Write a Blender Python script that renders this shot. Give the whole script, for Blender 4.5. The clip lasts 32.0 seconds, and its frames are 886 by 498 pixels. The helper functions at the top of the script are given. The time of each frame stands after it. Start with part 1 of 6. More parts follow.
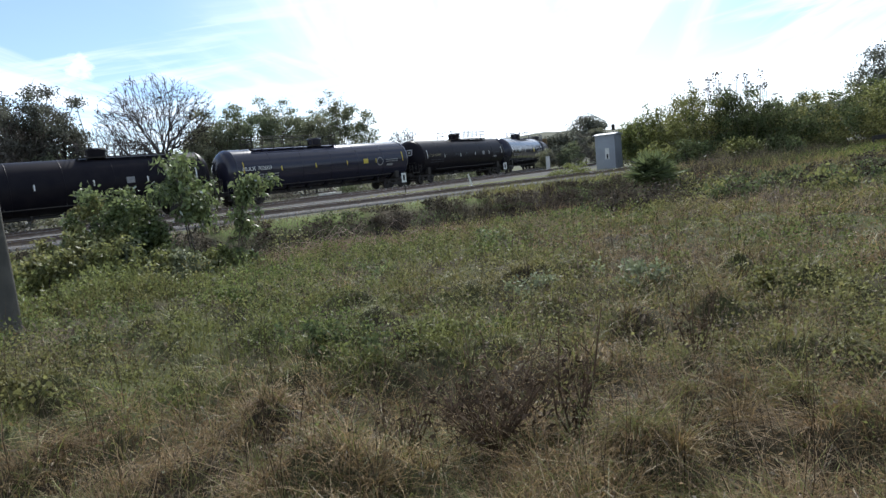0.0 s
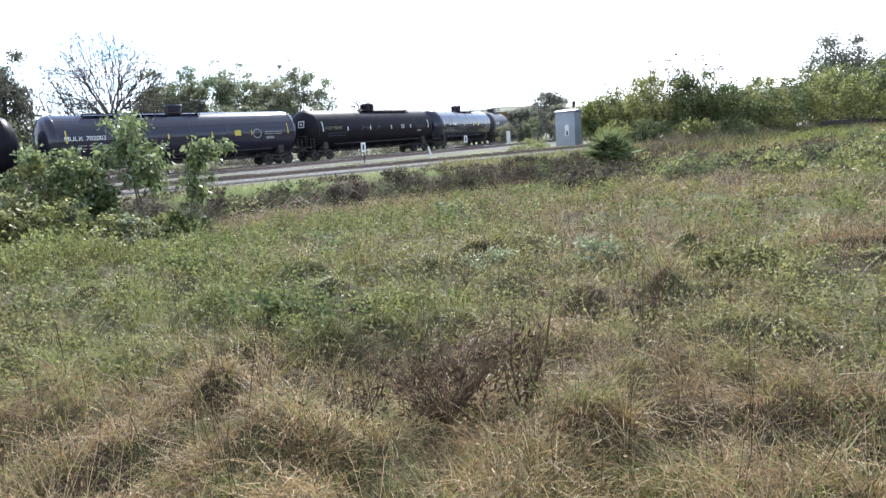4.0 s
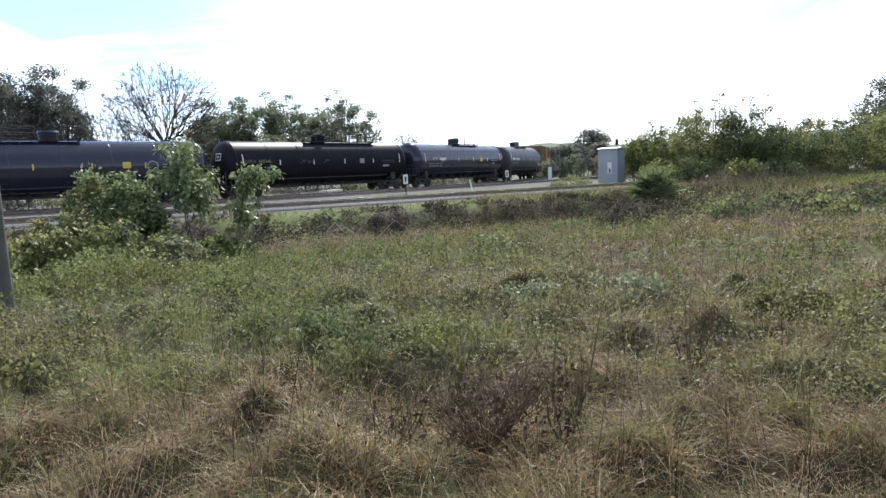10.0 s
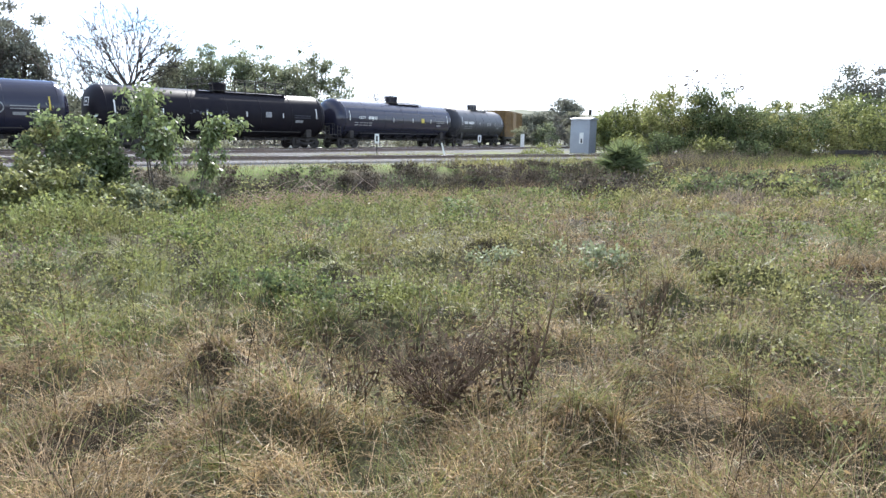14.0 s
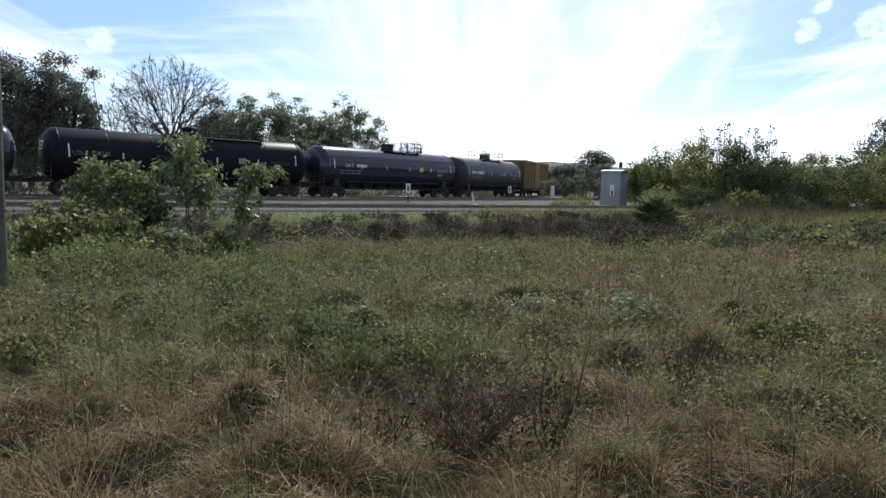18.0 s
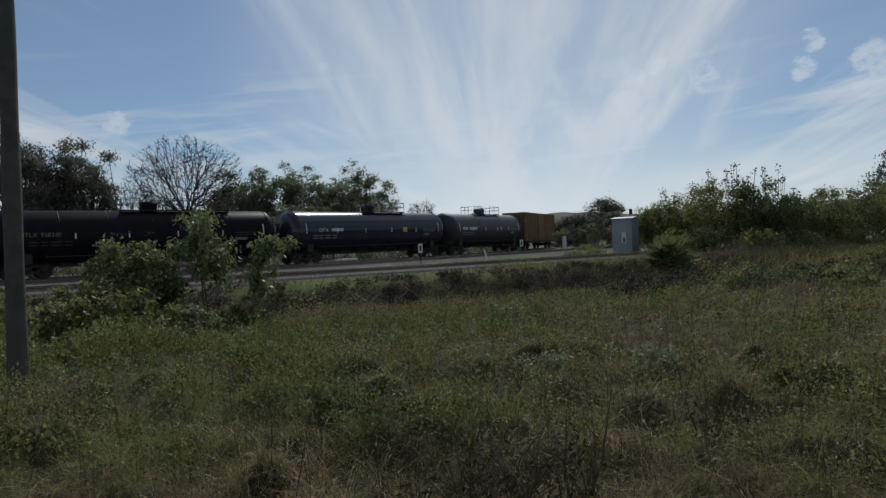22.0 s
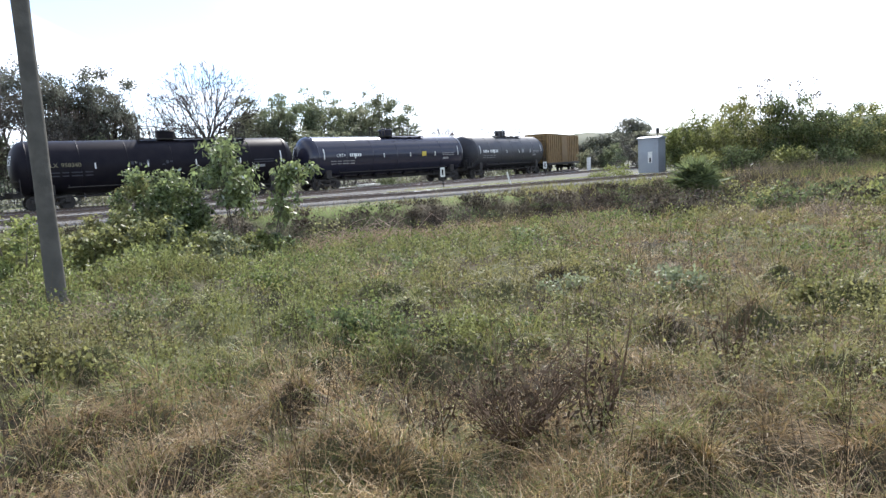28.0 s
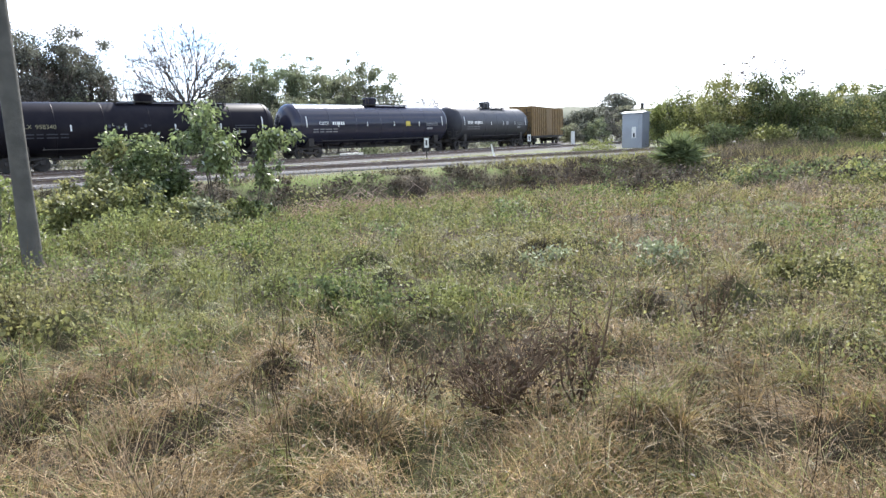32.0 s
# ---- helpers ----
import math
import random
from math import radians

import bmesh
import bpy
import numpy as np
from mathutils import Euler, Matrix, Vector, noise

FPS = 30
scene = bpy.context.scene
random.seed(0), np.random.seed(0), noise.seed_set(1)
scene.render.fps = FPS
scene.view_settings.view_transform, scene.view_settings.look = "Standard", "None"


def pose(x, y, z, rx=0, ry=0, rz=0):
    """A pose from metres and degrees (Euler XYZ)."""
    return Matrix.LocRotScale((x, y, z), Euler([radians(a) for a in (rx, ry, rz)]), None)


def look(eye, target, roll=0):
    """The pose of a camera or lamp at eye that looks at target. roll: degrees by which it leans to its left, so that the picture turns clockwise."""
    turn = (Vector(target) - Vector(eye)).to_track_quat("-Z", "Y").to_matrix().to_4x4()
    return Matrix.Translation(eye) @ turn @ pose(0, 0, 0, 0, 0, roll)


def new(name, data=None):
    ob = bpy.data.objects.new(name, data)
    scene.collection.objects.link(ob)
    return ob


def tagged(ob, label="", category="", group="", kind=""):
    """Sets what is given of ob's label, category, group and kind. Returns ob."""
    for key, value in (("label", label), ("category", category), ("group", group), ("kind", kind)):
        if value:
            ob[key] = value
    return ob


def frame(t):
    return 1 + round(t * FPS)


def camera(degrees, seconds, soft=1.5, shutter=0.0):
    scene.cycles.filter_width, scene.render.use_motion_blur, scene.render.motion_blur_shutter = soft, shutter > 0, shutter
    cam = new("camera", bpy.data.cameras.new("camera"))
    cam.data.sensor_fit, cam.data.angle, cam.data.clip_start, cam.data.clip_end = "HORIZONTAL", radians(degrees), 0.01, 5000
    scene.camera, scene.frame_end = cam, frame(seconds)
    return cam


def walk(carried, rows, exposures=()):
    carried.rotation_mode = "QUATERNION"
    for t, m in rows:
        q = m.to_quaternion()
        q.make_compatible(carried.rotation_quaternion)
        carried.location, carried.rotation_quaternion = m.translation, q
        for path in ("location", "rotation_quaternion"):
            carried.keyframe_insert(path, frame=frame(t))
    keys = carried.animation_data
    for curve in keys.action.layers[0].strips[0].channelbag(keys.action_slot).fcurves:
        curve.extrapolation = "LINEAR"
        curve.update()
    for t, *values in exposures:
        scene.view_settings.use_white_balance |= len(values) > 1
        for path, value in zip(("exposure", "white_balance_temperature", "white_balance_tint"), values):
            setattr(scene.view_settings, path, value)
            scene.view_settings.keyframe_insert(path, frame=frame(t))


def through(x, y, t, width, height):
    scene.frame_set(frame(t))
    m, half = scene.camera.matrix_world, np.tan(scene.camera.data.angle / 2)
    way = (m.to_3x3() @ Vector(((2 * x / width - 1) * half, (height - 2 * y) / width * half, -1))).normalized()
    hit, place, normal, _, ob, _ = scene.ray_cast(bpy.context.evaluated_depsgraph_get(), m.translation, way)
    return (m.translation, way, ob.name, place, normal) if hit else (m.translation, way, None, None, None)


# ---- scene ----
# ---- camera ----
PATH = (
    (0.0, -0.004, -0.003, 1.666, 0.034, -7.254, -5.672),
    (0.5, 0.002, 0.004, 1.623, 0.662, -6.730, -0.444),
    (1.0, -0.010, -0.011, 1.625, 1.205, -6.290, -1.206),
    (1.5, -0.006, -0.029, 1.622, 0.232, -3.841, -0.182),
    (2.0, -0.007, 0.009, 1.637, -1.426, -8.948, -1.756),
    (2.5, 0.001, 0.018, 1.655, -5.665, -11.386, -4.139),
    (3.0, -0.004, 0.031, 1.639, -5.481, -11.311, -2.423),
    (3.5, 0.011, 0.028, 1.659, -3.664, -9.786, -4.419),
    (5.5, 0.008, 0.017, 1.672, -2.133, -11.549, 0.779),
    (6.0, 0.008, 0.011, 1.671, -1.272, -11.435, 0.929),
    (6.5, 0.010, 0.003, 1.668, -1.341, -10.938, 1.198),
    (7.0, 0.005, 0.004, 1.661, -0.798, -11.832, 0.916),
    (7.5, 0.008, -0.002, 1.680, 2.548, -11.209, 0.048),
    (8.0, 0.009, 0.003, 1.664, 3.712, -10.020, 0.101),
    (8.5, 0.004, -0.005, 1.664, 4.130, -10.058, 0.207),
    (9.0, -0.002, -0.006, 1.655, 0.539, -8.927, 0.491),
    (9.5, 0.005, 0.004, 1.644, -1.257, -7.739, -0.366),
    (10.0, -0.028, 0.023, 1.635, -0.260, -6.875, -2.221),
    (10.5, -0.010, -0.005, 1.638, 0.771, -3.812, -2.035),
    (11.0, 0.007, -0.016, 1.639, -0.486, -6.565, -1.611),
    (11.5, -0.035, 0.008, 1.636, 0.829, -5.905, -0.689),
    (12.0, 0.004, 0.005, 1.616, 0.939, -8.124, -1.801),
    (12.5, -0.002, -0.041, 1.629, -0.035, -10.436, -1.245),
    (13.0, 0.005, -0.004, 1.634, -2.114, -10.560, -0.144),
    (13.5, 0.003, 0.016, 1.640, -1.496, -9.832, 0.258),
    (14.0, 0.001, 0.010, 1.634, -3.127, -10.259, 0.893),
    (14.5, -0.016, 0.015, 1.640, -2.971, -9.133, 0.808),
    (16.5, -0.008, -0.035, 1.629, -2.020, -6.424, 2.726),
    (17.0, -0.034, -0.024, 1.610, -2.502, -4.879, 1.350),
    (17.5, -0.029, -0.010, 1.597, -1.133, -4.663, 3.161),
    (18.0, -0.022, 0.005, 1.597, -0.398, -5.815, 1.483),
    (18.5, -0.030, -0.007, 1.584, -2.670, -3.378, 2.757),
    (19.0, -0.015, 0.044, 1.619, -1.614, -2.321, 2.104),
    (19.5, -0.019, -0.030, 1.620, -0.733, 1.792, 2.540),
    (20.0, -0.012, 0.036, 1.622, -0.459, -1.681, 2.480),
    (20.5, -0.007, 0.024, 1.635, -2.172, -1.285, 2.588),
    (21.0, -0.024, 0.006, 1.628, -1.612, 0.987, 1.713),
    (21.5, -0.004, -0.024, 1.655, 1.278, 0.142, -1.375),
    (22.0, -0.001, -0.017, 1.662, 0.852, -0.638, -2.126),
    (22.5, 0.000, -0.012, 1.667, 0.581, -0.585, -1.940),
    (23.0, 0.001, 0.010, 1.661, -0.192, -3.957, -3.506),
    (23.5, -0.008, -0.013, 1.669, 5.752, -5.273, -3.110),
    (24.0, 0.014, -0.003, 1.652, 4.745, -3.386, -1.013),
    (24.5, 0.003, -0.007, 1.660, 3.489, -4.698, -2.828),
    (25.0, 0.000, -0.005, 1.677, 1.621, -4.306, -4.157),
    (25.5, -0.002, -0.023, 1.666, 2.824, -5.064, -4.122),
    (26.0, 0.006, 0.007, 1.668, 3.105, -5.812, -4.348),
    (26.5, 0.008, 0.001, 1.668, 2.529, -7.331, -4.097),
    (28.5, 0.010, -0.009, 1.654, 3.295, -7.443, -2.859),
    (29.0, 0.011, -0.007, 1.654, 2.400, -7.656, -2.147),
    (29.5, 0.005, -0.013, 1.650, 1.997, -7.681, -2.119),
    (30.0, 0.005, -0.006, 1.647, 1.854, -8.034, -2.006),
    (30.5, -0.002, -0.005, 1.646, 1.241, -8.062, -1.528),
    (31.0, 0.003, 0.002, 1.643, 2.327, -8.899, -1.805),
    (31.5, 0.002, -0.000, 1.640, 1.719, -9.878, -1.701),
    (32.0, -0.008, 0.002, 1.638, 1.712, -10.028, -1.861),
)


def eye_pose(x, y, z, yaw, pitch, roll):
    return Matrix.Translation((x, y, z)) @ pose(0, 0, 0, 90 + pitch, 0, yaw) @ pose(0, 0, 0, 0, 0, roll)


DULL, LIGHT, DARK, DIM, LATE = (5950, 9), (5930, 11), (6050, 6), (6000, 8), (6050, 12)
EXPOSURES = (
    (0.0, 0.00, *DULL), (1.0, 0.20, *DULL), (2.0, -0.15, *DULL), (2.5, 0.87, *LIGHT), (3.0, 1.12, *LIGHT), (6.0, 1.27, *LIGHT), (9.0, 1.37, *LIGHT), (10.0, 0.57, *LIGHT), (10.5, -0.15, *DULL), (11.0, -0.30, *DULL),
    (12.0, 0.05, *DULL), (12.5, 1.22, *LIGHT), (14.5, 1.22, *LIGHT), (16.5, 0.77, *LIGHT), (17.0, 0.40, *DULL), (18.0, -0.20, *DULL), (18.5, -0.89, *DARK), (19.0, -1.24, *DARK), (22.5, -1.29, *DARK), (23.0, -1.24, *DARK),
    (23.5, 0.30, *DULL), (24.0, -0.52, *DIM), (25.0, -0.72, *DIM), (26.0, -0.37, *DIM), (26.5, 0.49, *LATE), (28.5, 0.89, *LATE), (31.0, 0.94, *LATE), (32.0, 1.19, *LATE),
)
cam = camera(69.94, 32.0, soft=1.4)
walk(cam, [(t, eye_pose(*r)) for t, *r in PATH], EXPOSURES)

# ---- world and sun ----
SUN_AZ, SUN_EL = 6.0, 44.0
SKY, CLOUD = 0.11, 7.9
world = bpy.data.worlds.new("world")
scene.world = world
world.use_nodes = True


PUFFS = (
    (-27.8, 10.2, 1.5),
    (-28.7, 8.9, 1.3),
    (-33.7, 9.2, 1.7),
    (-10.8, 15.6, 0.9),
    (15.9, 11.3, 1.5),
    (16.4, 13.2, 1.1),
    (18.2, 14.1, 1.0),
    (21.9, 12.7, 2.4),
    (29.8, 14.3, 1.3),
    (33.6, 12.3, 1.9),
    (29.1, 12.4, 1.3),
    (33.3, 10.4, 1.3),
)


def build_sky():
    """Clear sky with fanned cirrus streaks and a few small heaped clouds."""
    nt = world.node_tree
    nt.nodes.clear()
    add, link = nt.nodes.new, nt.links.new
    out, bg, sky = add("ShaderNodeOutputWorld"), add("ShaderNodeBackground"), add("ShaderNodeTexSky")
    bg.inputs["Strength"].default_value = SKY
    sky.sky_type = "NISHITA"
    sky.sun_disc = False
    sky.sun_elevation, sky.sun_rotation = radians(SUN_EL), radians(SUN_AZ)
    sky.air_density, sky.dust_density, sky.ozone_density = 1.0, 0.2, 4.0

    def maths(op, a, b=None):
        n = add("ShaderNodeMath")
        n.operation = op
        for k, s in enumerate((a, b)):
            if s is None:
                continue
            if isinstance(s, (int, float)):
                n.inputs[k].default_value = s
            else:
                link(s, n.inputs[k])
        return n.outputs[0]

    def spread(value, lo, hi, to=1.0):
        n = add("ShaderNodeMapRange")
        n.interpolation_type = "SMOOTHSTEP"
        n.inputs["From Min"].default_value, n.inputs["From Max"].default_value = lo, hi
        n.inputs["To Max"].default_value = to
        link(value, n.inputs["Value"])
        return n.outputs[0]

    def cloud(su, sv, detail, warp, shift):
        c = add("ShaderNodeCombineXYZ")
        link(maths("MULTIPLY", u, su), c.inputs[0])
        link(maths("MULTIPLY", v, sv), c.inputs[1])
        c.inputs[2].default_value = shift
        n = add("ShaderNodeTexNoise")
        n.inputs["Scale"].default_value, n.inputs["Detail"].default_value = 1.0, detail
        n.inputs["Roughness"].default_value, n.inputs["Distortion"].default_value = 0.58, warp
        link(c.outputs[0], n.inputs["Vector"])
        return n.outputs["Fac"]

    tc, sep = add("ShaderNodeTexCoord"), add("ShaderNodeSeparateXYZ")
    link(tc.outputs["Generated"], sep.inputs[0])
    x, y, z = sep.outputs
    high = maths("ADD", maths("MAXIMUM", z, 0.0), 0.10)
    # the cirrus runs a little east of north
    ca, sa = math.cos(radians(8)), math.sin(radians(8))
    u = maths("DIVIDE", maths("SUBTRACT", maths("MULTIPLY", x, ca), maths("MULTIPLY", y, sa)), high)
    v = maths("DIVIDE", maths("ADD", maths("MULTIPLY", x, sa), maths("MULTIPLY", y, ca)), high)
    blue = add("ShaderNodeHueSaturation")
    blue.inputs["Saturation"].default_value, blue.inputs["Value"].default_value = 1.0, 1.3
    link(sky.outputs[0], blue.inputs["Color"])
    streak = spread(cloud(1.45, 0.22, 8, 0.8, 3.1), 0.43, 0.67, 0.85)
    wide = spread(cloud(0.5, 0.14, 6, 0.6, 7.7), 0.44, 0.66, 0.4)
    # thin bands drawn out across the fan
    across = add("ShaderNodeCombineXYZ")
    side = maths("DIVIDE", x, maths("MAXIMUM", y, 0.2))
    link(maths("MULTIPLY", side, 2.1), across.inputs[0])
    link(maths("SUBTRACT", maths("MULTIPLY", z, 26.0), maths("MULTIPLY", side, 2.2)), across.inputs[1])
    band_noise = add("ShaderNodeTexNoise")
    band_noise.inputs["Scale"].default_value, band_noise.inputs["Detail"].default_value = 1.0, 7
    band_noise.inputs["Roughness"].default_value, band_noise.inputs["Distortion"].default_value = 0.55, 0.5
    link(across.outputs[0], band_noise.inputs["Vector"])
    band = maths("MULTIPLY", spread(band_noise.outputs["Fac"], 0.50, 0.72, 0.75), spread(z, 0.30, 0.16))
    low = spread(z, 0.18, -0.04, 0.74)

    def facing(az, el):
        n = add("ShaderNodeVectorMath")
        n.operation = "DOT_PRODUCT"
        link(tc.outputs["Generated"], n.inputs[0])
        az, el = radians(az), radians(el)
        n.inputs[1].default_value = (math.sin(az) * math.cos(el), math.cos(az) * math.cos(el), math.sin(el))
        return n.outputs["Value"]

    # the bright veil under the sun
    veil = spread(facing(5.0, 17.0), math.cos(radians(27)), math.cos(radians(2)), 0.4)
    clear = 0.88
    for layer in (streak, wide, band, low, veil):
        clear = maths("MULTIPLY", maths("SUBTRACT", 1.0, layer), clear)
    # small heaped clouds: direction and half width in degrees
    heap = add("ShaderNodeTexNoise")
    heap.inputs["Scale"].default_value, heap.inputs["Detail"].default_value, heap.inputs["Roughness"].default_value = 34.0, 6, 0.6
    flat = add("ShaderNodeMapping")
    flat.inputs["Scale"].default_value = (1.0, 1.0, 1.8)
    link(tc.outputs["Generated"], flat.inputs["Vector"])
    link(flat.outputs[0], heap.inputs["Vector"])
    lumpy = maths("SUBTRACT", maths("MULTIPLY", heap.outputs["Fac"], 4.4), 2.2)
    puff = 0.0
    for az, el, wide_by in PUFFS:
        near = spread(facing(az, el), math.cos(radians(wide_by * 1.1)), 1.0, 1.5)
        puff = maths("MAXIMUM", maths("MULTIPLY", spread(maths("ADD", near, lumpy), 0.3, 1.8, 0.65), spread(near, 0.05, 0.8)), puff)
    cover = maths("MAXIMUM", maths("SUBTRACT", 1.0, clear), puff)
    mix = add("ShaderNodeMix")
    mix.data_type = "RGBA"
    link(cover, mix.inputs[0])
    link(blue.outputs[0], mix.inputs[6])
    # cloud: the sky's own light, whitened
    bw, white = add("ShaderNodeRGBToBW"), add("ShaderNodeMix")
    link(sky.outputs[0], bw.inputs[0])
    # thin cloud is brighter towards the sun
    near_sun = add("ShaderNodeVectorMath")
    near_sun.operation = "DOT_PRODUCT"
    link(tc.outputs["Generated"], near_sun.inputs[0])
    a, e = radians(SUN_AZ), radians(SUN_EL)
    near_sun.inputs[1].default_value = (math.sin(a) * math.cos(e), math.cos(a) * math.cos(e), math.sin(e))
    glow = maths("ADD", spread(near_sun.outputs["Value"], 0.1, 0.9, 0.55), 0.75)
    lift = maths("ADD", maths("MULTIPLY", bw.outputs[0], 0.55), maths("MULTIPLY", maths("ADD", glow, maths("MULTIPLY", puff, 0.16)), CLOUD))
    com = add("ShaderNodeCombineColor")
    link(lift, com.inputs[0])
    link(maths("MULTIPLY", lift, 1.02), com.inputs[1])
    link(maths("MULTIPLY", lift, 1.06), com.inputs[2])
    link(com.outputs[0], mix.inputs[7])
    link(mix.outputs[2], bg.inputs[0])
    link(bg.outputs[0], out.inputs[0])


build_sky()
sun_data = bpy.data.lights.new("sun", "SUN")
sun_data.energy, sun_data.angle, sun_data.color = 5.0, radians(0.55), (1.0, 0.93, 0.82)
sun = new("sun", sun_data)
a, e = radians(SUN_AZ), radians(SUN_EL)
toward = Vector((math.sin(a) * math.cos(e), math.cos(a) * math.cos(e), math.sin(e)))
sun.matrix_world = look(toward * 200, (0, 0, 0))


# ---- materials ----
def mat(name, base, second=None, rough=0.7, metal=0.0, scale=4.0, bump=0.0, island=0.0, third=None, spec=0.5, through=0.0, detail=6.0):
    """A base colour that drifts towards a second one over noise of two sizes, with fine relief."""
    m = bpy.data.materials.new(name)
    m.use_nodes = True
    nt = m.node_tree
    b = nt.nodes["Principled BSDF"]
    b.inputs["Roughness"].default_value = rough
    b.inputs["Metallic"].default_value = metal
    b.inputs["Specular IOR Level"].default_value = spec
    second = second or tuple(c * 0.7 for c in base)
    geo = nt.nodes.new("ShaderNodeNewGeometry")
    n1 = nt.nodes.new("ShaderNodeTexNoise")
    n1.inputs["Scale"].default_value, n1.inputs["Detail"].default_value = scale, detail
    nt.links.new(geo.outputs["Position"], n1.inputs["Vector"])
    mix = nt.nodes.new("ShaderNodeMix")
    mix.data_type = "RGBA"
    mix.inputs[6].default_value, mix.inputs[7].default_value = (*base, 1), (*second, 1)
    ramp = nt.nodes.new("ShaderNodeMapRange")
    ramp.inputs["From Min"].default_value, ramp.inputs["From Max"].default_value = 0.35, 0.65
    nt.links.new(n1.outputs["Fac"], ramp.inputs["Value"])
    nt.links.new(ramp.outputs[0], mix.inputs[0])
    last = mix.outputs[2]
    if third:
        n2 = nt.nodes.new("ShaderNodeTexNoise")
        n2.inputs["Scale"].default_value, n2.inputs["Detail"].default_value = scale * 0.13, 3
        nt.links.new(geo.outputs["Position"], n2.inputs["Vector"])
        r2 = nt.nodes.new("ShaderNodeMapRange")
        r2.inputs["From Min"].default_value, r2.inputs["From Max"].default_value = 0.42, 0.62
        nt.links.new(n2.outputs["Fac"], r2.inputs["Value"])
        m2 = nt.nodes.new("ShaderNodeMix")
        m2.data_type = "RGBA"
        m2.inputs[7].default_value = (*third, 1)
        nt.links.new(r2.outputs[0], m2.inputs[0])
        nt.links.new(last, m2.inputs[6])
        last = m2.outputs[2]
    if island:
        hsv = nt.nodes.new("ShaderNodeHueSaturation")
        mr = nt.nodes.new("ShaderNodeMapRange")
        mr.inputs["To Min"].default_value, mr.inputs["To Max"].default_value = 1 - island, 1 + island
        nt.links.new(geo.outputs["Random Per Island"], mr.inputs["Value"])
        nt.links.new(mr.outputs[0], hsv.inputs["Value"])
        nt.links.new(last, hsv.inputs["Color"])
        last = hsv.outputs[0]
    nt.links.new(last, b.inputs["Base Color"])
    if bump:
        bp = nt.nodes.new("ShaderNodeBump")
        bp.inputs["Strength"].default_value = bump
        bp.inputs["Distance"].default_value = 0.02
        n3 = nt.nodes.new("ShaderNodeTexNoise")
        n3.inputs["Scale"].default_value, n3.inputs["Detail"].default_value = scale * 6, 5
        nt.links.new(geo.outputs["Position"], n3.inputs["Vector"])
        nt.links.new(n3.outputs["Fac"], bp.inputs["Height"])
        nt.links.new(bp.outputs[0], b.inputs["Normal"])
    if through:
        # light that comes through a thin leaf
        tr = nt.nodes.new("ShaderNodeBsdfTranslucent")
        nt.links.new(last, tr.inputs["Color"])
        ms = nt.nodes.new("ShaderNodeMixShader")
        ms.inputs[0].default_value = through
        nt.links.new(b.outputs[0], ms.inputs[1])
        nt.links.new(tr.outputs[0], ms.inputs[2])
        nt.links.new(ms.outputs[0], nt.nodes["Material Output"].inputs["Surface"])
    return m


M_BALLAST = mat("ballast_stone", (0.20, 0.195, 0.19), (0.11, 0.105, 0.10), rough=0.95, spec=0.15, scale=9.0, bump=0.8, third=(0.15, 0.14, 0.12))
M_STEEL = mat("rail_steel", (0.20, 0.15, 0.12), (0.12, 0.09, 0.07), rough=0.6, metal=0.3, scale=8)
M_RAILHEAD = mat("worn_rail_head", (0.55, 0.55, 0.56), (0.42, 0.42, 0.43), rough=0.28, metal=1.0, scale=5)
M_TIE = mat("weathered_tie", (0.09, 0.075, 0.06), (0.05, 0.042, 0.035), rough=0.9, scale=6, bump=0.4)
M_POLE = mat("weathered_pole_wood", (0.125, 0.118, 0.10), (0.08, 0.076, 0.066), rough=0.9, spec=0.15, scale=5, bump=0.5, third=(0.10, 0.096, 0.082))
M_TANK_BLACK = mat("black_tank_paint", (0.011, 0.010, 0.014), (0.017, 0.015, 0.018), rough=0.42, spec=0.09, scale=1.4, third=(0.014, 0.012, 0.015))
M_TANK_NAVY = mat("blue_black_tank_paint", (0.020, 0.021, 0.038), (0.026, 0.025, 0.040), rough=0.17, spec=0.5, scale=1.2, third=(0.024, 0.023, 0.036))
M_TANK_GREY = mat("dull_grey_tank_paint", (0.03, 0.03, 0.036), (0.042, 0.041, 0.045), rough=0.5, spec=0.4, scale=1.6)
M_UNDER = mat("grimy_undercarriage", (0.03, 0.027, 0.024), (0.05, 0.042, 0.034), rough=0.85, scale=5, bump=0.3)
M_BROWN = mat("rusty_brown_boxcar_paint", (0.25, 0.155, 0.052), (0.16, 0.092, 0.036), rough=0.75, scale=2.2, third=(0.20, 0.13, 0.05))
M_WHITE = mat("white_paint", (0.75, 0.75, 0.72), (0.62, 0.62, 0.58), rough=0.6, scale=6)
M_YELLOW = mat("yellow_reflector", (0.62, 0.48, 0.05), (0.5, 0.4, 0.06), rough=0.5, scale=8)
M_GHOST = mat("worn_dark_stencil", (0.05, 0.052, 0.065), (0.03, 0.031, 0.04), rough=0.7, scale=9)
M_FADED = mat("faded_stencil_paint", (0.30, 0.30, 0.30), (0.18, 0.18, 0.18), rough=0.7, scale=9)
M_YELLOW_DIM = mat("faded_yellow_stencil", (0.27, 0.235, 0.13), (0.17, 0.15, 0.09), rough=0.7, scale=9)
M_GREYBOX = mat("galvanised_cabinet_paint", (0.33, 0.36, 0.40), (0.28, 0.30, 0.335), rough=0.5, metal=0.2, scale=1.2, third=(0.31, 0.325, 0.345))
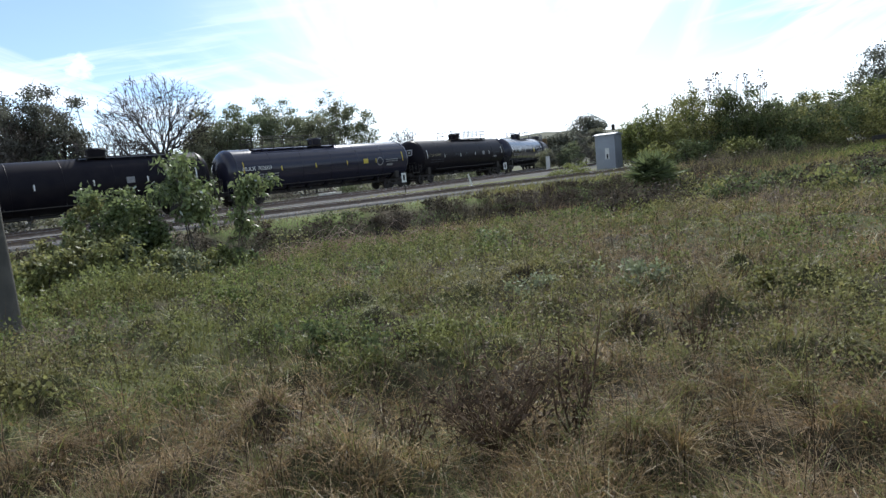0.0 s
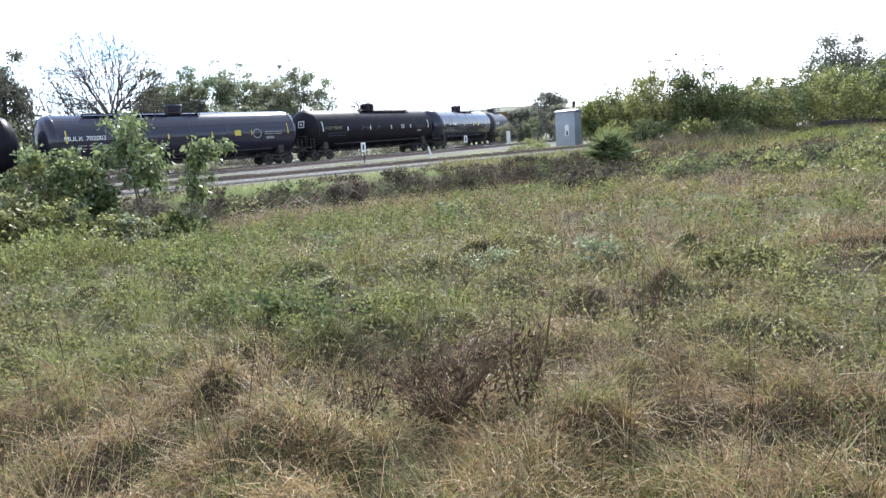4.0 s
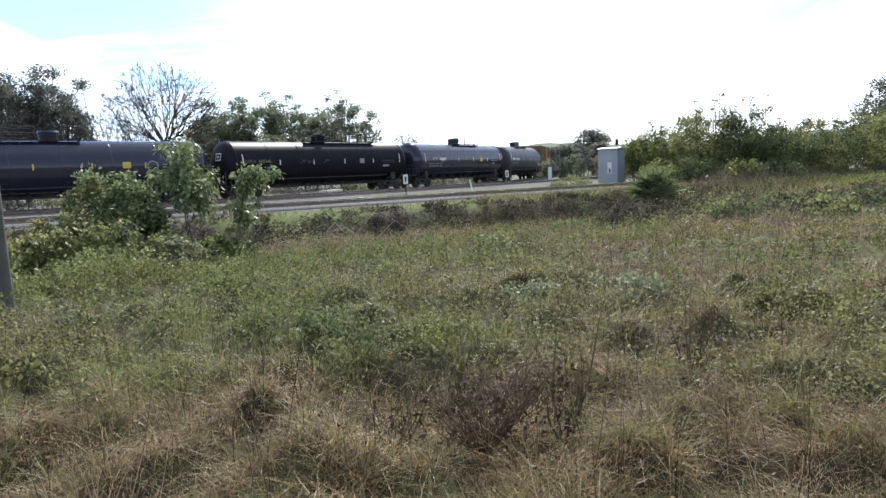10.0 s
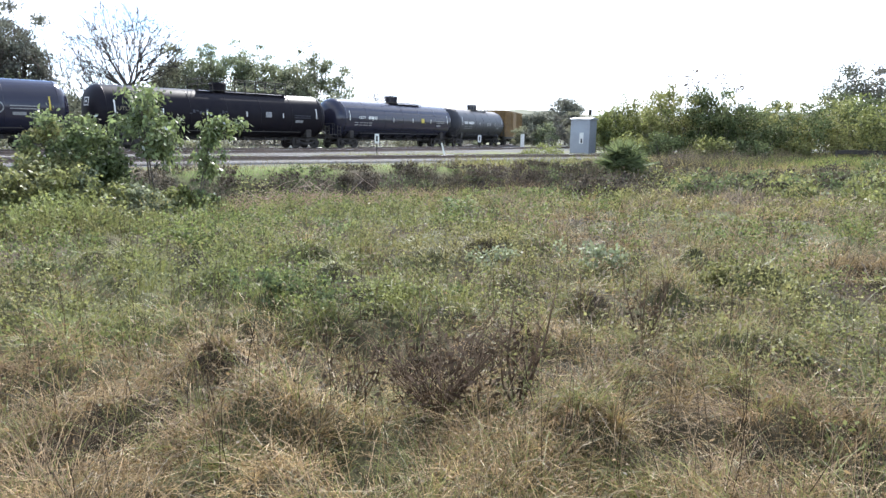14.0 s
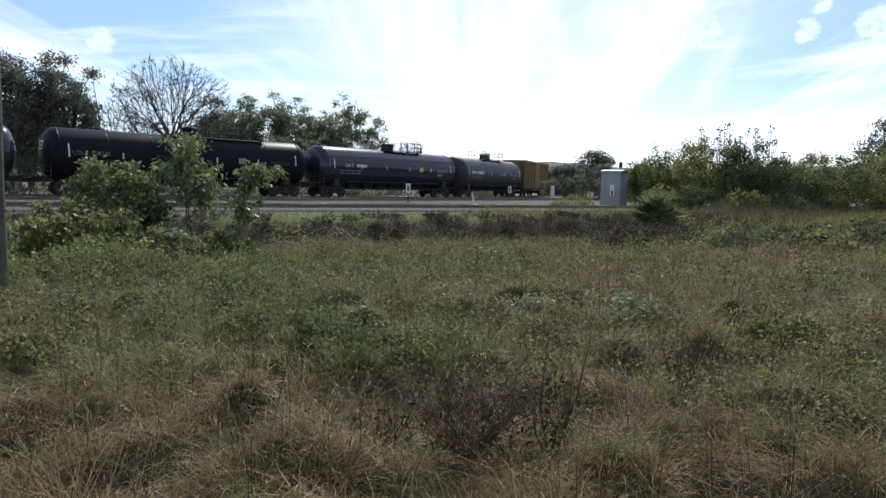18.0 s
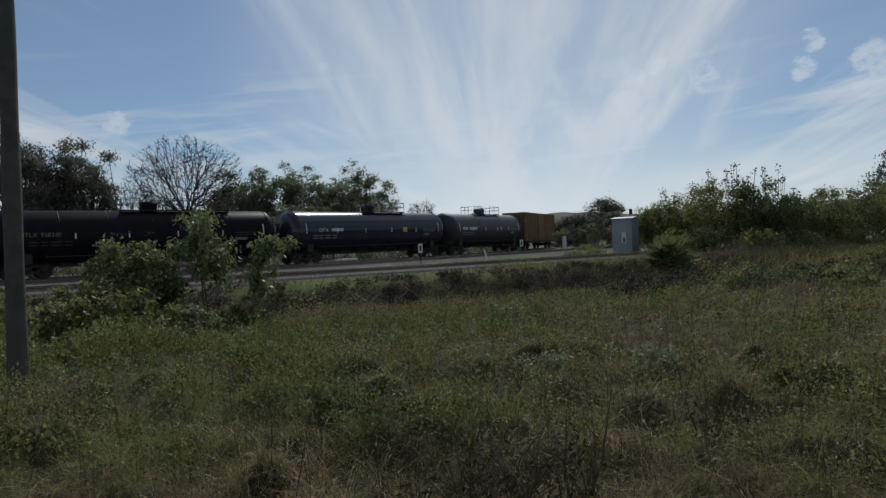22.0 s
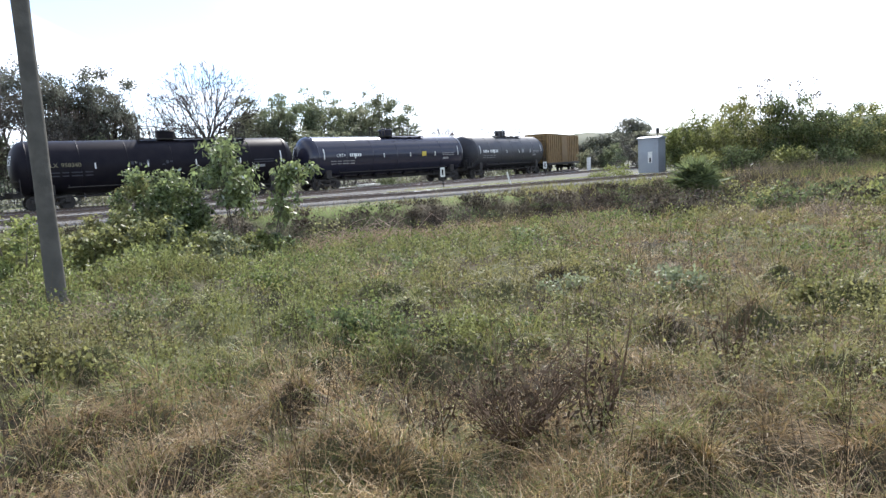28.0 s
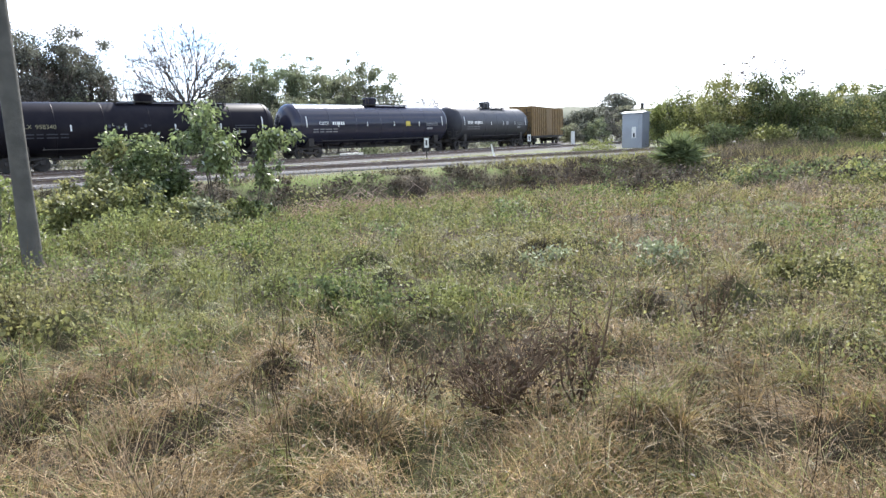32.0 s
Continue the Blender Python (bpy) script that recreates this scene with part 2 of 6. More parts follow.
M_DARK = mat("dark_rubber", (0.02, 0.02, 0.02), rough=0.8)
M_BARK = mat("grey_bark", (0.14, 0.115, 0.095), (0.08, 0.065, 0.055), rough=0.95, scale=5, bump=0.5)
M_LEAF_OAK = mat("dark_oak_leaf", (0.15, 0.155, 0.12), (0.11, 0.12, 0.09), rough=0.6, spec=0.3, scale=0.5, island=0.5, third=(0.155, 0.135, 0.12), through=0.46)
M_LEAF_MID = mat("olive_leaf", (0.225, 0.25, 0.145), (0.17, 0.205, 0.115), rough=0.55, spec=0.3, scale=0.4, island=0.5, third=(0.235, 0.225, 0.155), through=0.52)
M_LEAF_BUSH = mat("bright_bush_leaf", (0.225, 0.25, 0.085), (0.165, 0.195, 0.065), rough=0.5, spec=0.4, scale=1.2, island=0.6, third=(0.235, 0.225, 0.095), through=0.48)
M_LEAF_SAP = mat("broad_green_leaf", (0.19, 0.225, 0.095), (0.14, 0.18, 0.075), rough=0.45, spec=0.45, scale=2.0, island=0.65, through=0.48)
M_LEAF_PALE = mat("silvery_leaf_underside", (0.50, 0.52, 0.46), (0.38, 0.42, 0.35), rough=0.5, scale=3, island=0.2, through=0.2)
M_LEAF_MINT = mat("pale_mint_leaf", (0.27, 0.295, 0.17), (0.19, 0.22, 0.12), rough=0.5, spec=0.4, scale=3, island=0.5, through=0.42)
M_LEAF_THICKET = mat("thicket_leaf", (0.21, 0.235, 0.075), (0.155, 0.18, 0.06), rough=0.5, spec=0.35, scale=0.35, island=0.55, third=(0.23, 0.22, 0.085), through=0.52)
M_LEAF_DEEP = mat("deep_green_thicket_leaf", (0.10, 0.13, 0.055), (0.13, 0.15, 0.066), rough=0.62, spec=0.22, scale=0.4, island=0.6, through=0.44)
M_BRUSH = mat("dry_ditch_brush", (0.125, 0.10, 0.074), (0.08, 0.064, 0.048), rough=0.85, spec=0.15, scale=0.9, island=0.7, third=(0.10, 0.092, 0.056), through=0.15)
M_TWIG = mat("bare_twig", (0.075, 0.065, 0.06), (0.05, 0.043, 0.04), rough=0.9, spec=0.15, scale=3, island=0.3)
M_GRASS = mat("green_field_grass", (0.165, 0.185, 0.052), (0.215, 0.21, 0.068), rough=0.45, spec=0.4, scale=0.7, island=0.65, third=(0.23, 0.195, 0.08), through=0.42)
M_DRY = mat("dry_field_grass", (0.355, 0.255, 0.12), (0.215, 0.155, 0.074), rough=0.5, spec=0.35, scale=0.9, island=0.9, third=(0.185, 0.135, 0.06), through=0.3)
M_REDDRY = mat("reddish_dry_grass", (0.245, 0.165, 0.09), (0.30, 0.215, 0.12), rough=0.6, spec=0.25, scale=1.2, island=0.8, third=(0.20, 0.145, 0.08), through=0.34)
M_WEED = mat("broad_weed_leaf", (0.17, 0.20, 0.06), (0.115, 0.15, 0.046), rough=0.6, spec=0.28, scale=1.5, island=0.7, third=(0.22, 0.195, 0.08), through=0.4)
M_SCRAP = mat("withered_leaf_scrap", (0.26, 0.18, 0.085), (0.15, 0.10, 0.052), rough=0.5, spec=0.4, scale=2.0, island=0.8, through=0.4)
M_SEED = mat("grey_tan_seed_head", (0.25, 0.21, 0.13), (0.18, 0.15, 0.095), rough=0.7, spec=0.2, scale=1.1, island=0.6, third=(0.19, 0.15, 0.12), through=0.36)
M_PALEWOOD = mat("bleached_dead_branch", (0.36, 0.28, 0.22), (0.27, 0.205, 0.16), rough=0.85, spec=0.15, scale=3, island=0.35)
M_RUSTLEAF = mat("rusty_dead_frond", (0.20, 0.12, 0.065), (0.13, 0.08, 0.05), rough=0.8, spec=0.15, scale=3, island=0.5, through=0.25)
M_DEADWEED = mat("dead_weed_stem", (0.075, 0.052, 0.033), (0.12, 0.083, 0.052), rough=0.9, spec=0.15, scale=6, island=0.5)
M_PINK = mat("pinkish_bleached_grass", (0.40, 0.29, 0.215), (0.29, 0.20, 0.15), rough=0.7, spec=0.2, scale=1.0, island=0.6, third=(0.26, 0.20, 0.14), through=0.3)
M_LAWN = mat("fresh_short_grass", (0.15, 0.205, 0.048), (0.12, 0.17, 0.04), rough=0.5, spec=0.3, scale=0.3, island=0.5, third=(0.19, 0.205, 0.065), through=0.42)
M_STRAW = mat("bleached_straw", (0.44, 0.36, 0.22), (0.33, 0.26, 0.15), rough=0.45, spec=0.4, scale=1.5, island=0.6, through=0.2)
M_HILL = mat("far_wooded_hill", (0.10, 0.115, 0.075), (0.075, 0.09, 0.055), rough=0.95, scale=0.06, third=(0.12, 0.12, 0.08))


def ground_material():
    """Thatch and soil in the field; trodden gravel, dust and grass beside the tracks."""
    m = bpy.data.materials.new("field_and_yard_ground")
    m.use_nodes = True
    nt = m.node_tree
    b = nt.nodes["Principled BSDF"]
    b.inputs["Roughness"].default_value, b.inputs["Specular IOR Level"].default_value = 0.95, 0.15
    geo = nt.nodes.new("ShaderNodeNewGeometry")

    def noise_of(scale, detail, lo, hi):
        n = nt.nodes.new("ShaderNodeTexNoise")
        n.inputs["Scale"].default_value, n.inputs["Detail"].default_value = scale, detail
        nt.links.new(geo.outputs["Position"], n.inputs["Vector"])
        r = nt.nodes.new("ShaderNodeMapRange")
        r.inputs["From Min"].default_value, r.inputs["From Max"].default_value = lo, hi
        nt.links.new(n.outputs["Fac"], r.inputs["Value"])
        return r.outputs[0], n.outputs["Fac"]

    def blend(fac, a, c):
        x = nt.nodes.new("ShaderNodeMix")
        x.data_type = "RGBA"
        nt.links.new(fac, x.inputs[0])
        for k, s in ((6, a), (7, c)):
            if isinstance(s, tuple):
                x.inputs[k].default_value = (*s, 1)
            else:
                nt.links.new(s, x.inputs[k])
        return x.outputs[2]

    fine, raw = noise_of(9.0, 8, 0.35, 0.65)
    broad, _ = noise_of(0.5, 4, 0.42, 0.6)
    patch, _ = noise_of(0.16, 3, 0.45, 0.55)
    soil = blend(broad, blend(fine, (0.085, 0.065, 0.042), (0.035, 0.028, 0.018)), blend(fine, (0.07, 0.08, 0.03), (0.10, 0.105, 0.045)))
    yard = blend(patch, blend(fine, (0.125, 0.12, 0.112), (0.078, 0.075, 0.07)), blend(fine, (0.10, 0.118, 0.048), (0.135, 0.138, 0.07)))
    dot = nt.nodes.new("ShaderNodeVectorMath")
    dot.operation = "DOT_PRODUCT"
    nt.links.new(geo.outputs["Position"], dot.inputs[0])
    dot.inputs[1].default_value = (0.522, -0.853, 0)
    edge = nt.nodes.new("ShaderNodeMapRange")
    edge.inputs["From Min"].default_value, edge.inputs["From Max"].default_value = -29.5, -28.0
    nt.links.new(dot.outputs["Value"], edge.inputs["Value"])
    # darker brown ground along the ditch
    ditch_side = nt.nodes.new("ShaderNodeMapRange")
    ditch_side.inputs["From Min"].default_value, ditch_side.inputs["From Max"].default_value = -26.5, -25.0
    nt.links.new(dot.outputs["Value"], ditch_side.inputs["Value"])
    dry = nt.nodes.new("ShaderNodeMapRange")
    dry.inputs["From Min"].default_value, dry.inputs["From Max"].default_value = -17.0, -15.0
    nt.links.new(dot.outputs["Value"], dry.inputs["Value"])
    ditch_ground = blend(fine, (0.06, 0.048, 0.04), (0.03, 0.025, 0.02))
    lower = blend(dry.outputs[0], ditch_ground, soil)
    bank = blend(patch, blend(fine, (0.13, 0.165, 0.045), (0.10, 0.13, 0.038)), blend(fine, (0.10, 0.085, 0.055), (0.07, 0.06, 0.04)))
    nt.links.new(blend(edge.outputs[0], yard, blend(ditch_side.outputs[0], bank, lower)), b.inputs["Base Color"])
    bp = nt.nodes.new("ShaderNodeBump")
    bp.inputs["Strength"].default_value, bp.inputs["Distance"].default_value = 0.7, 0.04
    nt.links.new(raw, bp.inputs["Height"])
    nt.links.new(bp.outputs[0], b.inputs["Normal"])
    return m


M_GROUND = ground_material()


# ---- mesh tools ----
def part(name, bm, material, parent=None, label="", smooth=False):
    """Links a bmesh as one mesh object under a thing or a part."""
    me = bpy.data.meshes.new(name)
    bm.normal_update()
    bm.to_mesh(me)
    bm.free()
    if material:
        me.materials.append(material)
    if smooth:
        for p in me.polygons:
            p.use_smooth = True
    ob = new(name, me)
    if parent:
        ob.parent = parent
    if label:
        ob["label"] = label
    return ob


def box_in(bm, x0, x1, y0, y1, z0, z1, bevel=0.0):
    r = bmesh.ops.create_cube(bm, size=1.0)["verts"]
    bmesh.ops.scale(bm, verts=r, vec=(x1 - x0, y1 - y0, z1 - z0))
    bmesh.ops.translate(bm, verts=r, vec=((x0 + x1) / 2, (y0 + y1) / 2, (z0 + z1) / 2))
    if bevel:
        es = list({e for v in r for e in v.link_edges})
        bmesh.ops.bevel(bm, geom=es, offset=bevel, segments=1, affect="EDGES")
    return r


def tube(bm, p, q, r0, r1=None, sides=8, caps=True):
    """A round bar from p to q."""
    p, q = Vector(p), Vector(q)
    r1 = r0 if r1 is None else r1
    d = (q - p)
    turn = d.to_track_quat("Z", "Y").to_matrix().to_4x4()
    m = Matrix.Translation((p + q) / 2) @ turn
    return bmesh.ops.create_cone(bm, cap_ends=caps, segments=sides, radius1=r0, radius2=r1, depth=d.length, matrix=m)["verts"]


def mesh_np(name, verts, faces, materials, index=None, smooth=False):
    """A mesh from arrays: verts (n, 3), faces (m, 3 or 4)."""
    me = bpy.data.meshes.new(name)
    k = faces.shape[1]
    me.vertices.add(len(verts))
    me.vertices.foreach_set("co", np.ascontiguousarray(verts, np.float32).ravel())
    me.loops.add(len(faces) * k)
    me.loops.foreach_set("vertex_index", np.ascontiguousarray(faces, np.int32).ravel())
    me.polygons.add(len(faces))
    me.polygons.foreach_set("loop_start", np.arange(0, len(faces) * k, k, dtype=np.int32))
    for m in materials:
        me.materials.append(m)
    if index is not None:
        me.polygons.foreach_set("material_index", np.ascontiguousarray(index, np.int32))
    if smooth:
        me.polygons.foreach_set("use_smooth", np.ones(len(faces), bool))
    me.update(calc_edges=True)
    return me


def leaf_quads(rng, centres, size, aspect=0.5, droop=0.3, out=None):
    """A folded leaf of two triangles a side (one diamond quad) at each centre, turned at random."""
    n = len(centres)
    s = (size * rng.uniform(0.6, 1.4, n))[:, None]
    d = rng.normal(size=(n, 3))
    if out is not None:
        d = d * 0.8 + out * 0.9
    d[:, 2] -= droop
    d /= np.linalg.norm(d, axis=1)[:, None]
    w = np.cross(d, rng.normal(size=(n, 3)))
    w /= np.linalg.norm(w, axis=1)[:, None] + 1e-9
    up = np.cross(w, d)
    a = centres - d * s * 0.5
    b = centres + w * s * aspect * 0.5 + up * s * 0.08
    c = centres + d * s * 0.5
    e = centres - w * s * aspect * 0.5 + up * s * 0.08
    v = np.stack([a, b, c, e], 1).reshape(-1, 3)
    f = np.arange(4 * n).reshape(-1, 4)
    return v, f


def ribbons(rng, root, tip, width, bend=0.25, segs=3):
    """Tapered, bent blades from each root to each tip."""
    n = len(root)
    d = tip - root
    length = np.linalg.norm(d, axis=1)[:, None]
    side = np.cross(d, rng.normal(size=(n, 3)))
    side /= np.linalg.norm(side, axis=1)[:, None] + 1e-9
    sag = rng.normal(size=(n, 3)) * length * bend
    sag[:, 2] = np.abs(sag[:, 2]) * 0.3
    rows = []
    for i in range(segs + 1):
        u = i / segs
        mid = root + d * u + sag * (u * (1 - u) * 2)
        w = np.asarray(width).reshape(-1, 1) * (1 - 0.85 * u) * 0.5
        rows += [mid - side * w, mid + side * w]
    v = np.stack(rows, 1)
    k = 2 * (segs + 1)
    f = []
    base = np.arange(n)[:, None] * k
    for i in range(segs):
        f.append(base + np.array([[2 * i, 2 * i + 1, 2 * i + 3, 2 * i + 2]]))
    return v.reshape(-1, 3), np.concatenate(f, 0)


def joined(pairs):
    vs, fs, n = [], [], 0
    for v, f in pairs:
        vs.append(v)
        fs.append(f + n)
        n += len(v)
    return np.concatenate(vs), np.concatenate(fs)


# ---- the ground ----
RAIL_Z = 0.35
TRACK_U, TRACK_N = np.array((0.853, 0.522)), np.array((0.522, -0.853))


def away(x, y):
    """Metres from the near siding, towards the field."""
    return x * TRACK_N[0] + y * TRACK_N[1] + 32.0


def smooth(a, b, t):
    t = np.clip((t - a) / (b - a), 0, 1)  # a may be over b: then it falls
    return t * t * (3 - 2 * t)


def wave(x, y, a, b, c):
    """Uneven swells, about 6 / a metres long."""
    return np.sin(x * a + b + 1.3 * np.sin(y * a * 0.7 + c)) * np.sin(y * a * 0.9 + c + 1.1 * np.sin(x * a * 0.6 + b))


HUMMOCKS = []
for _k in range(130):
    _r, _t = 2.1 + 7.5 * random.random() ** 1.3, radians(random.uniform(-40, 40))
    HUMMOCKS.append((_r * math.sin(_t), _r * math.cos(_t), random.uniform(0.13, 0.32), random.uniform(0.10, 0.27)))

# the mounds by the path
HUMMOCKS += [(x, y, r, h) for x, y, r, h in ((-0.6, 3.0, 0.34, 0.25), (0.2, 2.75, 0.3, 0.2), (1.7, 2.95, 0.42, 0.28), (-1.6, 3.3, 0.4, 0.22), (0.85, 2.95, 0.24, 0.24), (-2.5, 3.7, 0.3, 0.26), (2.6, 4.1, 0.34, 0.28), (-1.15, 3.9, 0.36, 0.13), (1.3, 3.9, 0.3, 0.22))]


def hummock_z(x, y):
    """Hummocks with a steep, undercut-looking front towards the path and a long back."""
    z = np.zeros(np.shape(x))
    for hx, hy, r, h in HUMMOCKS:
        d = math.hypot(hx, hy)
        back = ((x - hx) * hx + (y - hy) * hy) / d
        side = ((x - hx) * hy - (y - hy) * hx) / d
        back = np.where(back < 0, back / ((0.98 - 1.3 * h) * r), back / (1.35 * r))
        z = np.maximum(z, 0.92 * h * np.exp(-back * back - (side / (1.55 * r)) ** 2))
    return z


def ground_z(x, y):
    x, y = np.asarray(x, float), np.asarray(y, float)
    q = away(x, y)
    s = x * TRACK_U[0] + y * TRACK_U[1]
    z = 0.10 * (1 - smooth(2.0, 6.0, q))
    depth = 1.25 * (1 - smooth(24, 34, s))
    z = z - depth * smooth(5.0, 8.5, q) * (1 - smooth(12.3, 15.8, q))
    z = z - 0.38 * smooth(24, 15, q) * smooth(5.0, 8.0, q) * (1 - smooth(24, 34, s))
    lump = 0.06 * wave(x, y, 1.4, 0.4, 1.9) + 0.095 * wave(x, y, 4.2, 1.2, 0.3) + 0.035 * wave(x, y, 8.5, 0.1, 2.2)
    z = z + lump * smooth(6, 10, q) + hummock_z(x, y)
    rise = smooth(10, 40, x - 0.25 * y + 4) * smooth(20, 60, np.hypot(x, y)) * (1 - smooth(150, 300, np.hypot(x, y)))
    return z + 0.55 * rise


def build_ground():
    radii = np.concatenate([np.linspace(0.0, 2, 8), np.linspace(2.08, 9, 80), np.linspace(9.2, 24, 62), np.geomspace(24.6, 120, 70), np.geomspace(130, 3000, 26)])
    angs = np.concatenate([np.linspace(-0.8, 0.8, 231), np.linspace(0.8, 2 * np.pi - 0.8, 62)[1:-1]])
    rr, aa = np.meshgrid(radii, angs, indexing="ij")
    x, y = rr * np.sin(aa), rr * np.cos(aa)
    v = np.stack([x, y, ground_z(x, y)], -1).reshape(-1, 3)
    n = len(angs)
    i, j = np.meshgrid(np.arange(len(radii) - 1), np.arange(n), indexing="ij")
    f = np.stack([i * n + j, i * n + (j + 1) % n, (i + 1) * n + (j + 1) % n, (i + 1) * n + j], -1).reshape(-1, 4)[:, ::-1]
    ob = new("ground", mesh_np("ground", v, f, [M_GROUND], smooth=True))
    tagged(ob, "rough overgrown field soil with thatch, ditch and rail bed", "ground", kind="structure")


build_ground()

# ---- tracks ----
CURVE_X, CURVE_Y, CURVE_HEAD, CURVE_R = -6.65, 56.2, 41.8, -99.3


def curve(s, side=0.0):
    """The train's track: place and heading, s metres along it from its middle; side: metres to the right of it."""
    th = radians(CURVE_HEAD)
    a = th + s / CURVE_R
    side = side + 0.0065 * max(0.0, -14 - s) ** 2  # eases out of the bend in the west
    x = CURVE_X - (math.cos(a) - math.cos(th)) * CURVE_R
    y = CURVE_Y + (math.sin(a) - math.sin(th)) * CURVE_R
    return x + side * math.cos(a), y - side * math.sin(a), a


def rail_z(s):
    return RAIL_Z


def near_line(s, side=0.0):
    x, y = np.array((-12.2, 30.1)) + TRACK_U * s + TRACK_N * side
    return x, y, math.atan2(TRACK_U[0], TRACK_U[1])


def mid_line(s, side=0.0):
    x, y, a = curve(s, 4.4 + side + max(0.0, s) ** 2 * 0.0045)
    return x, y, a


def sweep(name, line, s0, s1, step, profile, material, parent, label=""):
    """Carries a closed profile of (side, height) along a line."""
    ss = np.arange(s0, s1 + 0.01, step)
    k = len(profile)
    v, f = [], []
    for s in ss:
        for w, h in profile:
            x, y, _ = line(s, w)
            v.append((x, y, h))
    for i in range(len(ss) - 1):
        for j in range(k):
            f.append((i * k + j, i * k + (j + 1) % k, (i + 1) * k + (j + 1) % k, (i + 1) * k + j))
    me = mesh_np(name, np.array(v), np.array(f), [material])
    ob = new(name, me)
    ob.parent = parent
    if label:
        ob["label"] = label
    return ob


def railway(line, s0, s1, label, group_z=RAIL_Z, bed=0.19):
    root = new("railway_track")
    tagged(root, label, "railway track", group="railway tracks")
    sweep("ballast_bed", line, s0, s1, 2.0, [(-2.6, 0.02), (-1.7, group_z - bed), (1.7, group_z - bed), (2.6, 0.02)], M_BALLAST, root, "crushed grey stone ballast")
    for w in (-0.755, 0.755):
        z = group_z
        sweep("rail", line, s0, s1, 2.0, [(w - 0.07, z - 0.17), (w - 0.07, z - 0.15), (w - 0.012, z - 0.13), (w - 0.012, z - 0.04), (w - 0.036, z - 0.03), (w - 0.036, z - 0.003), (w + 0.036, z - 0.003), (w + 0.036, z - 0.03), (w + 0.012, z - 0.04), (w + 0.012, z - 0.13), (w + 0.07, z - 0.15), (w + 0.07, z - 0.17)], M_STEEL, root)
        sweep("rail_head", line, s0, s1, 2.0, [(w - 0.03, z - 0.003), (w - 0.03, z), (w + 0.03, z), (w + 0.03, z - 0.003)], M_RAILHEAD, root, "polished running surface")
    bm = bmesh.new()
    box_in(bm, -1.28, 1.28, -0.11, 0.11, -0.16, 0.0, 0.012)
    tie = part("tie", bm, M_TIE, root)
    n = 0
    for s in np.arange(s0 + 0.3, s1, 0.55):
        x, y, a = line(s)
        o = tie if n == 0 else new("tie", tie.data)
        o.parent = root
        o.matrix_basis = pose(x, y, group_z - 0.155, 0, 0, -math.degrees(a))
        n += 1
    return root


railway(curve, -45, 62, "curving main railway track under the tank train")
railway(mid_line, -30, 60, "rusty passing track beside the tank train")
railway(near_line, -22, 40, "bright-railed siding beside the grassy ditch", 0.40, 0.168)


# ---- the train ----
def revolve(name, profile, sides, material, parent, label="", axis_z=0.0):
    """A body of revolution along x: profile of (x, radius)."""
    v, f = [], []
    for x, r in profile:
        for k in range(sides):
            t = 2 * math.pi * k / sides
            v.append((x, r * math.cos(t), axis_z + r * math.sin(t)))
    for i in range(len(profile) - 1):
        for k in range(sides):
            f.append((i * sides + k, i * sides + (k + 1) % sides, (i + 1) * sides + (k + 1) % sides, (i + 1) * sides + k))
    ob = new(name, mesh_np(name, np.array(v, float), np.array(f), [material], smooth=True))
    ob.parent = parent
    if label:
        ob["label"] = label
    return ob


def text_mesh(words, size, material, parent, m, name="lettering"):
    cu = bpy.data.curves.new(name, "FONT")
    cu.body, cu.size, cu.extrude = words, size, 0.002
    tmp = bpy.data.objects.new(name, cu)
    scene.collection.objects.link(tmp)
    me = bpy.data.meshes.new_from_object(tmp)
    bpy.data.objects.remove(tmp)
    me.materials.clear()
    me.materials.append(material)
    ob = new(name, me)
    ob.parent = parent
    ob.matrix_basis = m
    return ob


WHEELS = []


